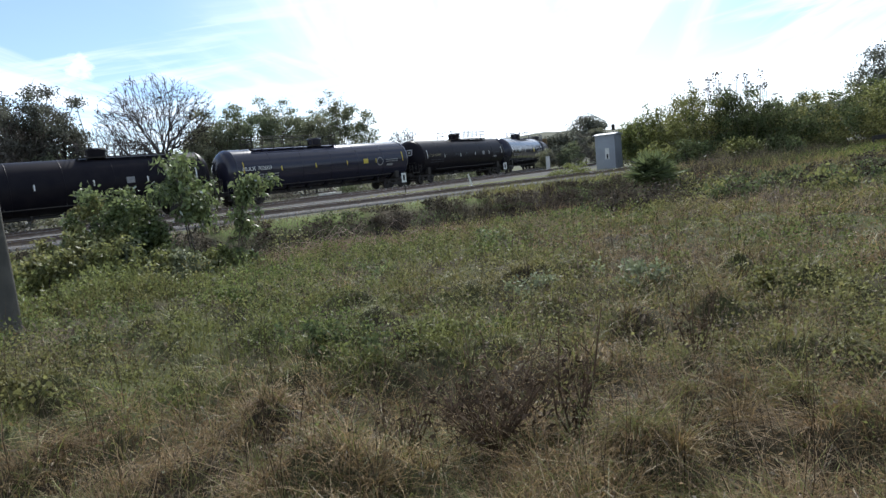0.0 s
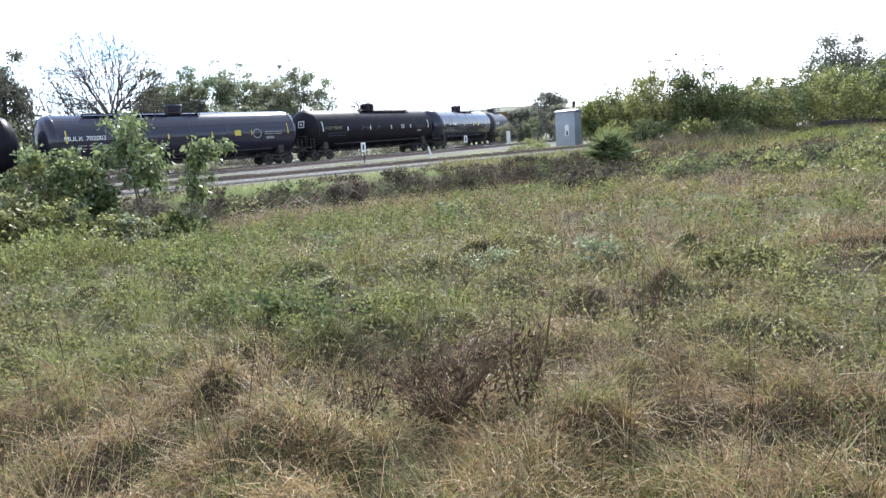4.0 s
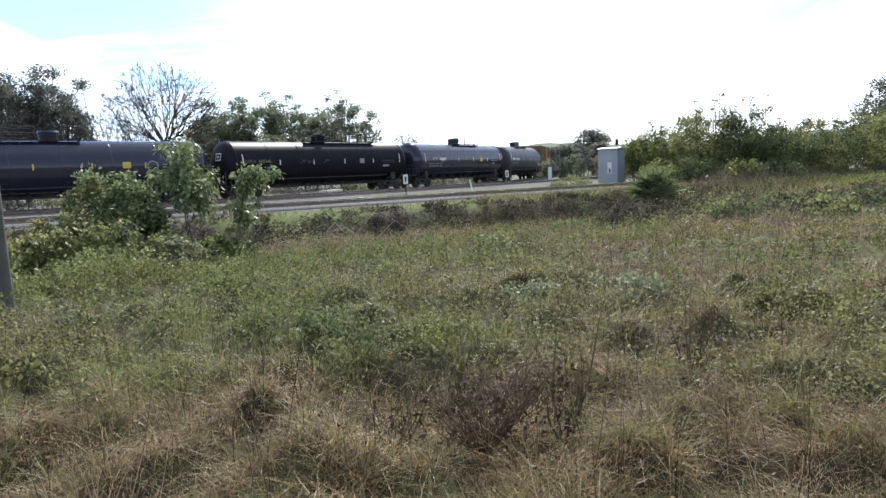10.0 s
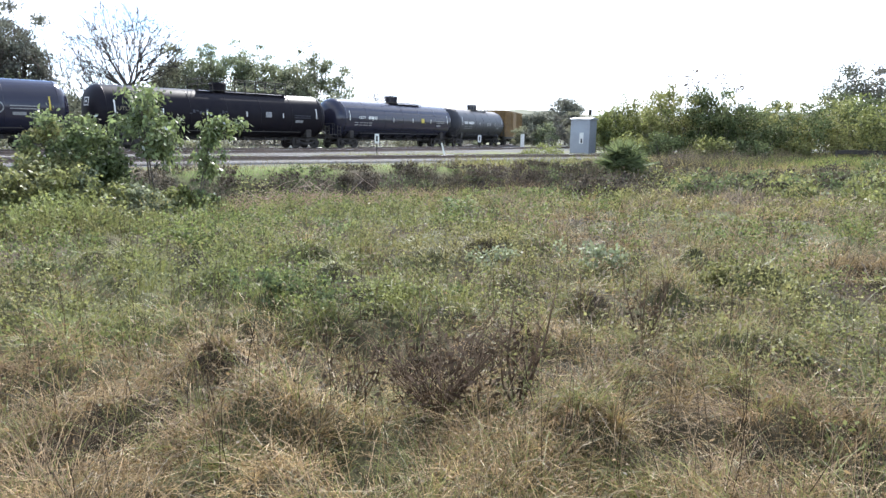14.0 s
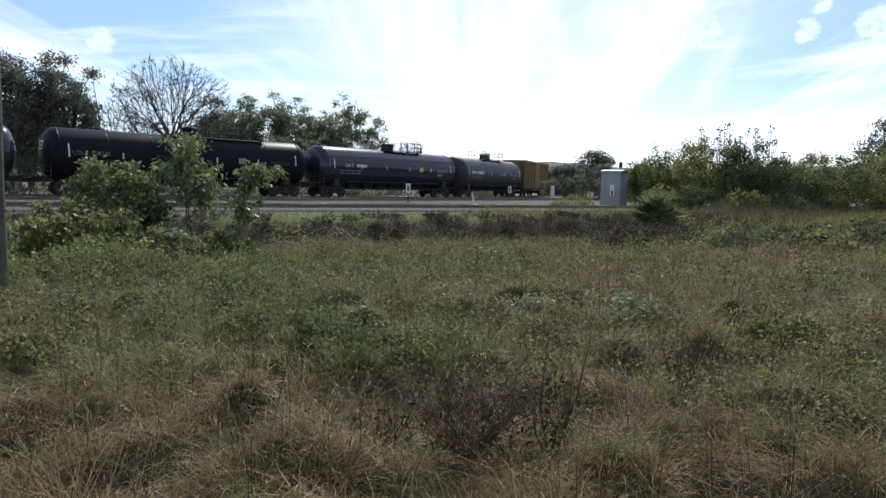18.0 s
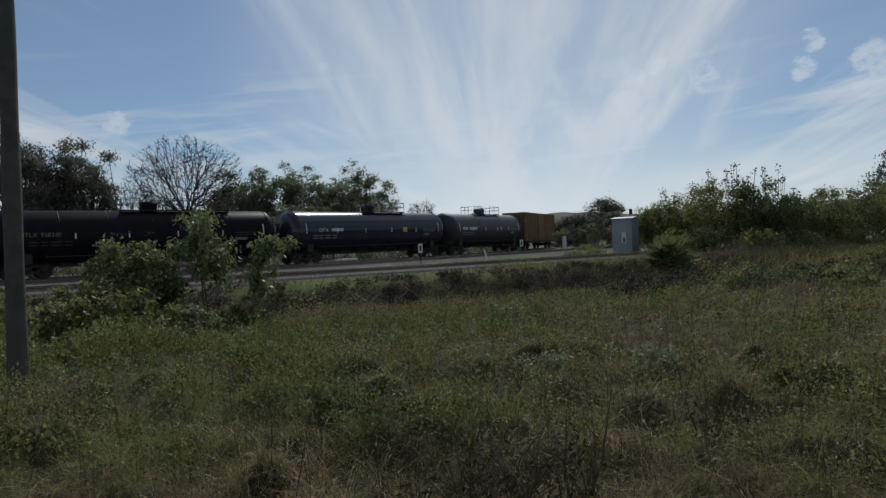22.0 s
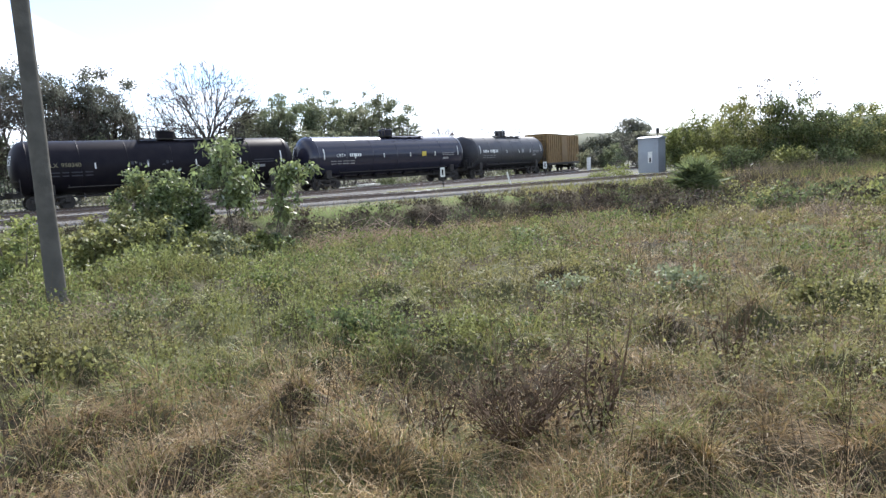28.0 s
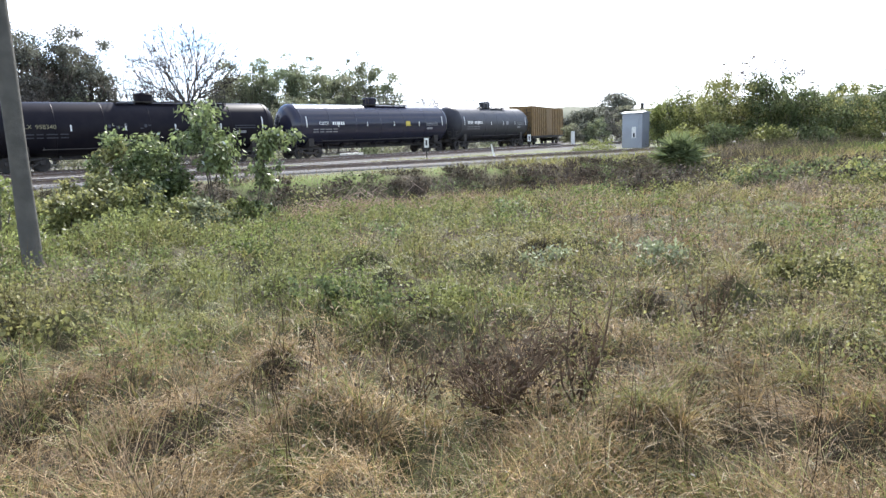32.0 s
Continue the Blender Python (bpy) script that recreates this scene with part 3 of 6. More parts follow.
def truck(parent, x):
    """A three-piece freight truck with two axles."""
    root_bits = []
    for side in (-1, 1):
        bm = bmesh.new()
        y = side * 1.0
        box_in(bm, x - 0.42, x + 0.42, y - 0.09, y + 0.09, 0.28, 0.46, 0.02)
        for d in (-1, 1):
            r = box_in(bm, x + d * 0.88 - 0.16, x + d * 0.88 + 0.16, y - 0.1, y + 0.1, 0.38, 0.66, 0.03)
            tube(bm, (x + d * 0.42, y, 0.36), (x + d * 0.8, y, 0.6), 0.08, sides=6)
        box_in(bm, x - 0.85, x + 0.85, y - 0.07, y + 0.07, 0.66, 0.8, 0.02)
        for k in (-0.18, 0.0, 0.18):
            tube(bm, (x + k, y, 0.46), (x + k, y, 0.66), 0.06, sides=8)
        part("side_frame", bm, M_UNDER, parent)
    bm = bmesh.new()
    box_in(bm, x - 0.2, x + 0.2, -1.15, 1.15, 0.5, 0.72, 0.03)
    part("bolster", bm, M_UNDER, parent)
    for d in (-0.88, 0.88):
        bm = bmesh.new()
        tube(bm, (0, -0.95, 0), (0, 0.95, 0), 0.08, sides=8)
        for side in (-1, 1):
            tube(bm, (0, side * 0.72, 0), (0, side * 0.86, 0), 0.42, sides=20)
            tube(bm, (0, side * 0.68, 0), (0, side * 0.72, 0), 0.45, sides=20)
            tube(bm, (0, side * 0.865, 0), (0, side * 0.9, 0), 0.14, sides=6)
            for k in range(5):
                t = k * 2 * math.pi / 5
                tube(bm, (0.25 * math.cos(t), side * 0.86, 0.25 * math.sin(t)), (0.25 * math.cos(t), side * 0.87, 0.25 * math.sin(t)), 0.05, sides=6)
        w = part("wheelset", bm, M_UNDER, parent, "worn steel wheels on an axle")
        w.location = (x + d, 0, 0.42)
        WHEELS.append(w)


def coupler(parent, x, d):
    bm = bmesh.new()
    box_in(bm, min(x, x + d * 0.5), max(x, x + d * 0.5), -0.1, 0.1, 0.76, 0.98, 0.02)
    box_in(bm, min(x + d * 0.4, x + d * 0.62), max(x + d * 0.4, x + d * 0.62), -0.16, 0.16, 0.74, 1.02, 0.04)
    part("coupler", bm, M_UNDER, parent)


def tank_car(label, paint, length, marks=None, R=1.66, dome=0.0, rails=True, band=None, style=0, category="tank car", placard=0.5, tag=False, walk_ends=(1.3, 4.6), digits=0, emblem=False, mark_at=2.6, mark_size=0.5):
    """A tank car, its middle at the origin on the rail head, x along it; its sides face +y and -y."""
    car = new("tank_car")
    tagged(car, label, category, group="cars of the tank train")
    half = length / 2 - 0.26
    zc = 4.17 - R
    prof = [(-half, 0.001)]
    for k in range(1, 9):
        t = k / 8 * math.pi / 2
        prof.append((-half + 0.85 * (1 - math.cos(t)), R * math.sin(t)))
    body = prof + [(-half + 0.85 + 0.03, R)]
    for k in range(1, 8):
        body.append((-half + 0.88 + (2 * half - 1.76) * k / 8, R))
    body += [(-x, r) for x, r in reversed(body[:10])]
    tank = revolve("tank", body, 56, paint, car, axis_z=zc)
    for d in (-1, 1):
        # jacket flashing where the head meets the shell
        revolve("jacket_band", [(d * (half - 0.9), R - 0.01), (d * (half - 0.9), R + 0.02), (d * (half - 0.83), R + 0.02), (d * (half - 0.83), R - 0.01)], 48, paint, tank, axis_z=zc)
    for k in range(1, 6):
        x = -half + 0.9 + (2 * half - 1.8) * k / 6
        revolve("jacket_band", [(x - 0.03, R - 0.005), (x - 0.03, R + 0.008), (x + 0.03, R + 0.008), (x + 0.03, R - 0.005)], 48, paint, tank, axis_z=zc)
    # stub sills, end platforms, bolsters
    for d in (-1, 1):
        bm = bmesh.new()
        box_in(bm, min(d * (half - 3.6), d * (half + 0.35)), max(d * (half - 3.6), d * (half + 0.35)), -0.3, 0.3, 0.78, 1.12, 0.03)
        part("stub_sill", bm, M_UNDER, car)
        bm = bmesh.new()
        box_in(bm, min(d * (half + 0.02), d * (half + 0.4)), max(d * (half + 0.02), d * (half + 0.4)), -1.45, 1.45, 1.08, 1.16, 0.01)
        part("end_platform", bm, M_UNDER, car)
        bm = bmesh.new()
        for y in (-1, 1):
            box_in(bm, d * (half - 1.9) - 0.25, d * (half - 1.9) + 0.25, min(y * 0.3, y * 1.35), max(y * 0.3, y * 1.35), 0.85, 1.5, 0.04)
        part("saddle", bm, M_UNDER, car)
        bm = bmesh.new()
        for y in (-1.42, 1.42):
            tube(bm, (d * (half + 0.36), y, 1.1), (d * (half + 0.36), y, 2.05), 0.02, sides=6)
        tube(bm, (d * (half + 0.36), -1.42, 2.05), (d * (half + 0.36), 1.42, 2.05), 0.02, sides=6)
        tube(bm, (d * (half + 0.36), -1.42, 1.6), (d * (half + 0.36), 1.42, 1.6), 0.016, sides=6)
        part("end_rail", bm, M_UNDER, car)
        coupler(car, d * (half + 0.02), d)
        truck(car, d * (half - 1.9))
        for y in (-1, 1):
            bm = bmesh.new()
            for k in (-0.2, 0.2):
                box_in(bm, d * (half - 0.2) + k - 0.02, d * (half - 0.2) + k + 0.02, y * 1.45 - 0.02, y * 1.45 + 0.02, 0.5, 1.9)
            for k in range(5):
                box_in(bm, d * (half - 0.2) - 0.2, d * (half - 0.2) + 0.2, y * 1.45 - 0.015, y * 1.45 + 0.015, 0.55 + 0.3 * k, 0.58 + 0.3 * k)
            part("ladder", bm, M_UNDER, car)
    # running pipe low along each side
    for y in (-1, 1):
        bm = bmesh.new()
        tube(bm, (-half + 2.8, y * 1.5, 1.28), (half - 2.8, y * 1.5, 1.28), 0.035, sides=6)
        for k in range(5):
            x = -half + 2.9 + (2 * half - 5.8) * k / 4
            tube(bm, (x, y * 1.5, 1.28), (x, y * 1.12, 1.5), 0.025, sides=5)
        part("handrail", bm, M_UNDER, car)
    bm = bmesh.new()
    tube(bm, (0, 0, 0.95), (0, 0, 1.25), 0.2, sides=12)
    tube(bm, (0, 0, 0.8), (0, 0, 0.96), 0.12, sides=10)
    box_in(bm, -1.4, -0.5, -0.35, 0.3, 0.78, 1.1, 0.03)
    part("outlet_valve", bm, M_UNDER, car)
    # brake rigging and pipework, partly made up to darken the shaded belly gap
    bm = bmesh.new()
    box_in(bm, -half + 3.4, half - 3.4, -0.22, 0.22, 0.62, 0.88, 0.03)
    for y in (-0.75, 0.75):
        tube(bm, (-half + 3.2, y, 0.7), (half - 3.2, y, 0.7), 0.05, sides=6)
    for k in range(7):
        x = -half + 3.8 + (2 * half - 7.6) * k / 6
        box_in(bm, x - 0.06, x + 0.06, -0.85, 0.85, 0.62, 0.9)
    part("belly_shade_rigging", bm, M_UNDER, car, "grimy brake rods and pipes, added to fill the belly's shade")
    # dome housing and its platform
    top = zc + R
    bm = bmesh.new()
    tube(bm, (dome, 0, top - 0.15), (dome, 0, top + 0.5), 0.52, 0.6, sides=24)
    tube(bm, (dome, 0, top + 0.5), (dome, 0, top + 0.6), 0.64, 0.56, sides=24)
    part("valve_housing", bm, paint, car, smooth=False)
    bm = bmesh.new()
    for y in (-0.62, 0.62):
        box_in(bm, dome - walk_ends[0], dome + walk_ends[1], y - 0.22, y + 0.22, top - 0.02, top + 0.03)
    for x in (dome - walk_ends[0], dome, dome + walk_ends[1]):
        box_in(bm, x - 0.04, x + 0.04, -0.84, 0.84, top - 0.06, top - 0.02)
    part("walkway", bm, M_UNDER, car, "steel grating walkway")
    if rails:
        for y, x0, x1 in [(y, *s) for y in (-0.84, 0.84) for s in ((dome - walk_ends[0], dome - 0.8), (dome + 0.9, dome + walk_ends[1]))]:
            bm = bmesh.new()
            if x1 > x0:
                n = max(2, round((x1 - x0) / 0.95) + 1)
                for k in range(n):
                    x = x0 + (x1 - x0) * k / (n - 1)
                    tube(bm, (x, y, top - 0.2), (x, y, top + 0.8), 0.028, sides=6)
                tube(bm, (x0, y, top + 0.8), (x1, y, top + 0.8), 0.028, sides=6)
                tube(bm, (x0, y, top + 0.42), (x1, y, top + 0.42), 0.02, sides=6)
            part("safety_rail", bm, M_FADED if style == 2 else M_UNDER, car)
        for x in (dome - walk_ends[0], dome + walk_ends[1]):
            bm = bmesh.new()
            for z in (0.4, 0.75):
                tube(bm, (x, -0.84, top + z), (x, 0.84, top + z), 0.02, sides=6)
            part("safety_rail", bm, M_UNDER, car)
    # conspicuity bars, placards and lettering on the side
    out = lambda y, z: y * (math.sqrt(max(R * R - (z - zc) ** 2, 0.01)) + 0.015)
    y, sign = -1, 1
    for k in range(6):
        x = -half + 1.35 + (2 * half - 2.7) * k / 5
        h = 0.8 if k in (0, 5) else 0.36
        bm = bmesh.new()
        z0 = 2.35
        for i in range(4):
            za, zb = z0 + h * i / 4, z0 + h * (i + 1) / 4
            bm.faces.new([bm.verts.new(c) for c in ((x - 0.045, out(y, za), za), (x + 0.045, out(y, za), za), (x + 0.045, out(y, zb), zb), (x - 0.045, out(y, zb), zb))])
        part("reflector", bm, M_YELLOW if style == 1 else M_WHITE, car, "faded reflective strip")

    def block(name, u0, u1, za, zb, material, label=""):
        bm = bmesh.new()
        n = 3
        for i in range(n):
            zs = (za + (zb - za) * i / n, za + (zb - za) * (i + 1) / n)
            bm.faces.new([bm.verts.new((x, out(y, z), z)) for x, z in ((u0, zs[0]), (u1, zs[0]), (u1, zs[1]), (u0, zs[1]))])
        return part(name, bm, material, car, label)

    ink = M_YELLOW_DIM if style == 0 else M_WHITE
    if marks is None:
        u = -half + 1.9
        for w in (1, 1, 1, 1, 0, 1, 1, 1, 1, 1, 1):
            if w:
                block("stencil_bar", u, u + 0.17, 2.45, 2.73, ink)
            u += 0.26
    for k in range(2):
        u = -half + 1.95
        for w in (0.5, 0.35, 0.6, 0.42):
            block("stencil_bar", u, u + w, 2.14 - 0.2 * k, 2.21 - 0.2 * k, M_GHOST if style == 0 else M_FADED)
            u += w + 0.14
    block("stencil_bar", half - 3.4, half - 1.9, 2.52, 2.58, M_GHOST if style == 0 else M_FADED)
    block("stencil_bar", half - 3.4, half - 1.9, 2.36, 2.42, M_GHOST if style == 0 else M_FADED)
    block("stencil_bar", half - 3.3, half - 2.6, 2.02, 2.2, M_FADED)
    block("placard", half - 5.9, half - 5.9 + placard, 2.35, 2.75, M_YELLOW if style in (1, 3) else M_FADED, "warning placard panel")
    if digits:
        u = -half + 3.75
        for k in range(digits):
            block("stencil_bar", u, u + 0.14, 2.5, 2.75, ink)
            u += 0.2
    if tag:
        # weathered scrawl
        for k in range(9):
            u = -half + 6.2 + 0.24 * k + (0.7 if k > 5 else 0)
            block("scrawl", u, u + 0.17, 2.42 + 0.09 * (k % 3), 2.5 + 0.09 * (k % 3) + 0.12 * (k % 2), M_GHOST, "worn bluish scrawl")
    if emblem:
        bm = bmesh.new()
        for k in range(24):
            t0, t1 = 2 * math.pi * k / 24, 2 * math.pi * (k + 1) / 24
            q = [(half - 4.05 + r * math.cos(t), 2.45 + r * math.sin(t)) for r, t in ((0.36, t0), (0.36, t1), (0.29, t1), (0.29, t0))]
            bm.faces.new([bm.verts.new((x, out(y, z), z)) for x, z in q][::-1])
        part("ring_emblem", bm, M_FADED, car, "round white emblem")
    if marks:
        # lies against the curved side, leaning as the shell does
        z = 2.5
        lean = math.degrees(math.asin((z - zc + 0.18) / R))
        u = -half + mark_at
        for word in marks.split():
            ob = text_mesh(word, mark_size, ink, car, Matrix.Translation((u, out(y, z) - 0.02, z)) @ pose(0, 0, 0, 90 - lean, 0, 0))
            u += max(c.co.x for c in ob.data.vertices) + 0.45 * mark_size
    if tag:
        # painted square on the end of the tank
        for a, c in (((-0.75, 2.75), (-0.15, 2.82)), ((-0.75, 3.22), (-0.15, 3.29)), ((-0.75, 2.82), (-0.68, 3.22)), ((-0.22, 2.82), (-0.15, 3.22)), ((-0.55, 2.95), (-0.36, 3.1))):
            bm = bmesh.new()
            pts = [(a[0], a[1]), (c[0], a[1]), (c[0], c[1]), (a[0], c[1])]
            vs = []
            for yy, zz in pts:
                rr = min(math.hypot(yy, zz - zc) / R, 0.99)
                vs.append(bm.verts.new((-half + 0.85 * (1 - math.sqrt(1 - rr * rr)) - 0.02, yy, zz)))
            bm.faces.new(vs[::-1])
            part("end_mark", bm, M_WHITE, car, "white painted mark on the tank end")
    return car


def boxcar(length):
    car = new("boxcar")
    tagged(car, "rusty orange-brown boxcar with ribbed steel sides", "boxcar", group="cars of the tank train")
    half = length / 2 - 0.6
    bm = bmesh.new()
    box_in(bm, -half, half, -1.42, 1.42, 1.05, 4.45, 0.03)
    body = part("body", bm, M_BROWN, car)
    for y in (-1, 1):
        for k in range(17):
            x = -half + 0.35 + (2 * half - 0.7) * k / 16
            if abs(x) < 1.4:
                continue
            bm = bmesh.new()
            box_in(bm, x - 0.07, x + 0.07, min(y * 1.42, y * 1.5), max(y * 1.42, y * 1.5), 1.1, 4.35, 0.015)
            part("rib", bm, M_BROWN, body)
        bm = bmesh.new()
        box_in(bm, -1.35, 1.35, min(y * 1.42, y * 1.49), max(y * 1.42, y * 1.49), 1.2, 4.2, 0.01)
        for k in range(5):
            box_in(bm, -1.3, 1.3, min(y * 1.49, y * 1.52), max(y * 1.49, y * 1.52), 1.5 + 0.6 * k, 1.56 + 0.6 * k)
        part("sliding_door", bm, M_BROWN, car, "ribbed sliding freight door")
        bm = bmesh.new()
        box_in(bm, -half, half, min(y * 1.38, y * 1.46), max(y * 1.38, y * 1.46), 0.85, 1.08, 0.01)
        part("side_sill", bm, M_UNDER, car)
    bm = bmesh.new()
    for k in range(14):
        x = -half + 2 * half * k / 14
        box_in(bm, x + 0.03, x + 2 * half / 14 - 0.03, -1.46, 1.46, 4.45, 4.52, 0.01)
    part("roof", bm, M_BROWN, car, "ribbed steel roof")
    for d in (-1, 1):
        bm = bmesh.new()
        for k in range(8):
            z = 1.3 + 0.4 * k
            box_in(bm, min(d * half, d * (half + 0.05)), max(d * half, d * (half + 0.05)), -1.3, 1.3, z, z + 0.16, 0.02)
        part("corrugated_end", bm, M_BROWN, car)
        bm = bmesh.new()
        for y in (-1.2, -0.8):
            box_in(bm, min(d * (half + 0.1), d * (half + 0.13)), max(d * (half + 0.1), d * (half + 0.13)), y - 0.02, y + 0.02, 1.0, 4.3)
        for k in range(9):
            box_in(bm, min(d * (half + 0.1), d * (half + 0.13)), max(d * (half + 0.1), d * (half + 0.13)), -1.2, -0.8, 1.1 + 0.38 * k, 1.13 + 0.38 * k)
        part("ladder", bm, M_UNDER, car)
        coupler(car, d * (half + 0.1), d)
        truck(car, d * (half - 1.9))
    bm = bmesh.new()
    box_in(bm, -half, half, -0.35, 0.35, 0.75, 1.05, 0.02)
    part("centre_sill", bm, M_UNDER, car)
    return car


OFFSETS = (-19.7, -0.3, 18.68, 37.39, 55.4, 71.5, 86.8)
TRAIN = [
    tank_car("long black tank car with small graffiti marks", M_TANK_BLACK, 19.4, dome=2.4),
    tank_car("glossy blue-black tank car with white lettering", M_TANK_NAVY, 19.0, "MULX  702003", dome=-0.3, style=1, placard=0.5, walk_ends=(6.2, 1.5), emblem=True, mark_at=1.2, mark_size=0.4),
    tank_car("dull black tank car with faded yellow stencils", M_TANK_BLACK, 18.5, "UTLX  958340", dome=0.15, tag=True, walk_ends=(1.9, 5.2), mark_at=1.5, mark_size=0.36),
    tank_car("glossy blue-grey tank car with bright top", M_TANK_NAVY, 18.01, "CBTX", dome=0.2, style=3, walk_ends=(1.1, 3.6), digits=6, mark_at=2.45, mark_size=0.36),
    tank_car("shorter dull grey tank car", M_TANK_GREY, 16.1, dome=0.2, style=2, walk_ends=(2.3, 3.0)),
    boxcar(15.3),
]
# train's place along the track: seconds, metres
RUN = ((0, -13.2), (3, -19.3), (6, -25.47), (9, -30.85), (13, -37.25), (16, -41.25), (19, -44.9), (21, -46.9), (23, -47.7), (24, -47.75), (32, -47.75))


def run_at(t):
    ts, ss = zip(*RUN)
    k = max(i for i in range(len(ts)) if ts[i] <= t)
    if k == len(ts) - 1:
        return ss[-1]
    slope = []
    for i in range(len(ts)):
        if i == 0:
            slope.append((ss[1] - ss[0]) / (ts[1] - ts[0]))
        elif i >= len(ts) - 2:
            slope.append(0.0)
        else:
            slope.append((ss[i + 1] - ss[i - 1]) / (ts[i + 1] - ts[i - 1]))
    h = ts[k + 1] - ts[k]
    u = (t - ts[k]) / h
    return ((2 * u**3 - 3 * u**2 + 1) * ss[k] + (u**3 - 2 * u**2 + u) * h * slope[k] + (-2 * u**3 + 3 * u**2) * ss[k + 1] + (u**3 - u**2) * h * slope[k + 1])


def car_pose(i, t):
    s0, s1 = OFFSETS[i] + run_at(t), OFFSETS[i + 1] + run_at(t)
    a = curve(s0 + 2.6)
    b = curve(s1 - 2.6)
    za, zb = rail_z(s0 + 2.6), rail_z(s1 - 2.6)
    dx, dy = b[0] - a[0], b[1] - a[1]
    return pose((a[0] + b[0]) / 2, (a[1] + b[1]) / 2, (za + zb) / 2, 0, -math.degrees(math.atan2(zb - za, math.hypot(dx, dy))), math.degrees(math.atan2(dy, dx)))


def motions():
    times = [k * 0.5 for k in range(0, 49)] + [32.0]
    for i, car in enumerate(TRAIN):
        walk(car, [(t, car_pose(i, t)) for t in times])
    rolls = [k * 0.2 for k in range(0, 121)] + [32.0]
    for w in WHEELS:
        x, y, z = w.location
        walk(w, [(t, Matrix.Translation((x, y, z)) @ Matrix.Rotation((run_at(t) - run_at(0)) / 0.42, 4, "Y")) for t in rolls])


# ---- pole, cabinet, posts ----
def build_pole():
    root = new("utility_pole")
    tagged(root, "weathered grey wooden utility pole in the grass", "utility pole")
    v, f = [], []
    n = 24
    hs = np.linspace(-0.4, 9.5, 40)
    base, lean = np.array((-5.87, 8.36)), np.array((0.006, 0.004))
    for h in hs:
        r = 0.122 - 0.0038 * h + 0.004 * math.sin(h * 3.1)
        for k in range(n):
            t = 2 * math.pi * k / n
            rr = r * (1 + 0.02 * math.sin(7 * t + h) + 0.012 * math.sin(13 * t))
            v.append((base[0] + lean[0] * h + rr * math.cos(t), base[1] + lean[1] * h + rr * math.sin(t), h))
    for i in range(len(hs) - 1):
        for k in range(n):
            f.append((i * n + k, i * n + (k + 1) % n, (i + 1) * n + (k + 1) % n, (i + 1) * n + k))
    ob = new("shaft", mesh_np("shaft", np.array(v), np.array(f), [M_POLE], smooth=True))
    ob.parent = root


build_pole()


def build_cabinet():
    root = new("signal_cabinet")
    tagged(root, "pale grey metal railway signal cabinet", "equipment cabinet")
    root.matrix_basis = pose(14.6, 53.5, 0.25, 0, 0, -38)
    bm = bmesh.new()
    box_in(bm, -0.85, 0.85, -0.75, 0.75, 0.0, 2.75, 0.02)
    part("body", bm, M_GREYBOX, root)
    bm = bmesh.new()
    box_in(bm, -0.95, 0.95, -0.85, 0.85, 2.75, 2.82, 0.01)
    vs = [bm.verts.new(c) for c in ((-0.95, -0.85, 2.823), (0.95, -0.85, 2.823), (0.95, 0.85, 2.823), (-0.95, 0.85, 2.823), (-0.95, 0, 2.95), (0.95, 0, 2.95))]
    for q in ((0, 1, 5, 4), (2, 3, 4, 5), (3, 0, 4), (1, 2, 5)):
        bm.faces.new([vs[i] for i in q])
    part("roof", bm, M_GREYBOX, root)
    bm = bmesh.new()
    box_in(bm, -0.25, 0.55, -0.78, -0.75, 0.4, 2.3, 0.01)
    door = part("door", bm, M_GREYBOX, root)
    bm = bmesh.new()
    box_in(bm, 0.0, 0.35, -0.80, -0.784, 0.8, 1.7)
    part("notice", bm, M_WHITE, door, "white notice with dark mark")
    bm = bmesh.new()
    box_in(bm, 0.12, 0.26, -0.81, -0.804, 0.85, 1.2)
    part("emblem", bm, M_DARK, door, "dark emblem on the notice")


build_cabinet()


def white_post(x, y, w, h, name, label, lean=0.0):
    root = new(name)
    tagged(root, label, "marker post", group="white trackside posts")
    root.matrix_basis = pose(x, y, float(ground_z(x, y)) - 0.05, 0, lean, 0)
    bm = bmesh.new()
    box_in(bm, -w / 2, w / 2, -w / 2, w / 2, 0, h, 0.01)
    part("shaft", bm, M_WHITE, root)
    return root


white_post(13.2, 74.8, 0.4, 1.75, "relay_post", "white trackside relay post with dark cap")
white_post(19.5, 88, 0.3, 2.0, "relay_post", "thin white trackside post")
white_post(2.6, 47.2, 0.12, 1.0, "track_marker", "leaning white track marker post", -14)


def plate_sign(x, y, z0, label):
    root = new("track_sign")
    tagged(root, label, "track sign", group="trackside number signs")
    root.matrix_basis = pose(x, y, 0.1)
    bm = bmesh.new()
    tube(bm, (0, 0, 0), (0, 0, z0 + 0.9), 0.04, sides=8)
    part("stake", bm, M_UNDER, root)
    bm = bmesh.new()
    box_in(bm, -0.17, 0.17, -0.06, -0.04, z0 + 0.2, z0 + 0.9, 0.01)
    plate = part("plate", bm, M_WHITE, root)
    bm = bmesh.new()
    box_in(bm, -0.06, 0.06, -0.068, -0.062, z0 + 0.35, z0 + 0.75)
    part("mark", bm, M_DARK, plate)


plate_sign(-2.4, 47.5, 0.6, "small white number sign on a stake")
plate_sign(7.2, 66.0, 0.6, "small white number sign on a stake")



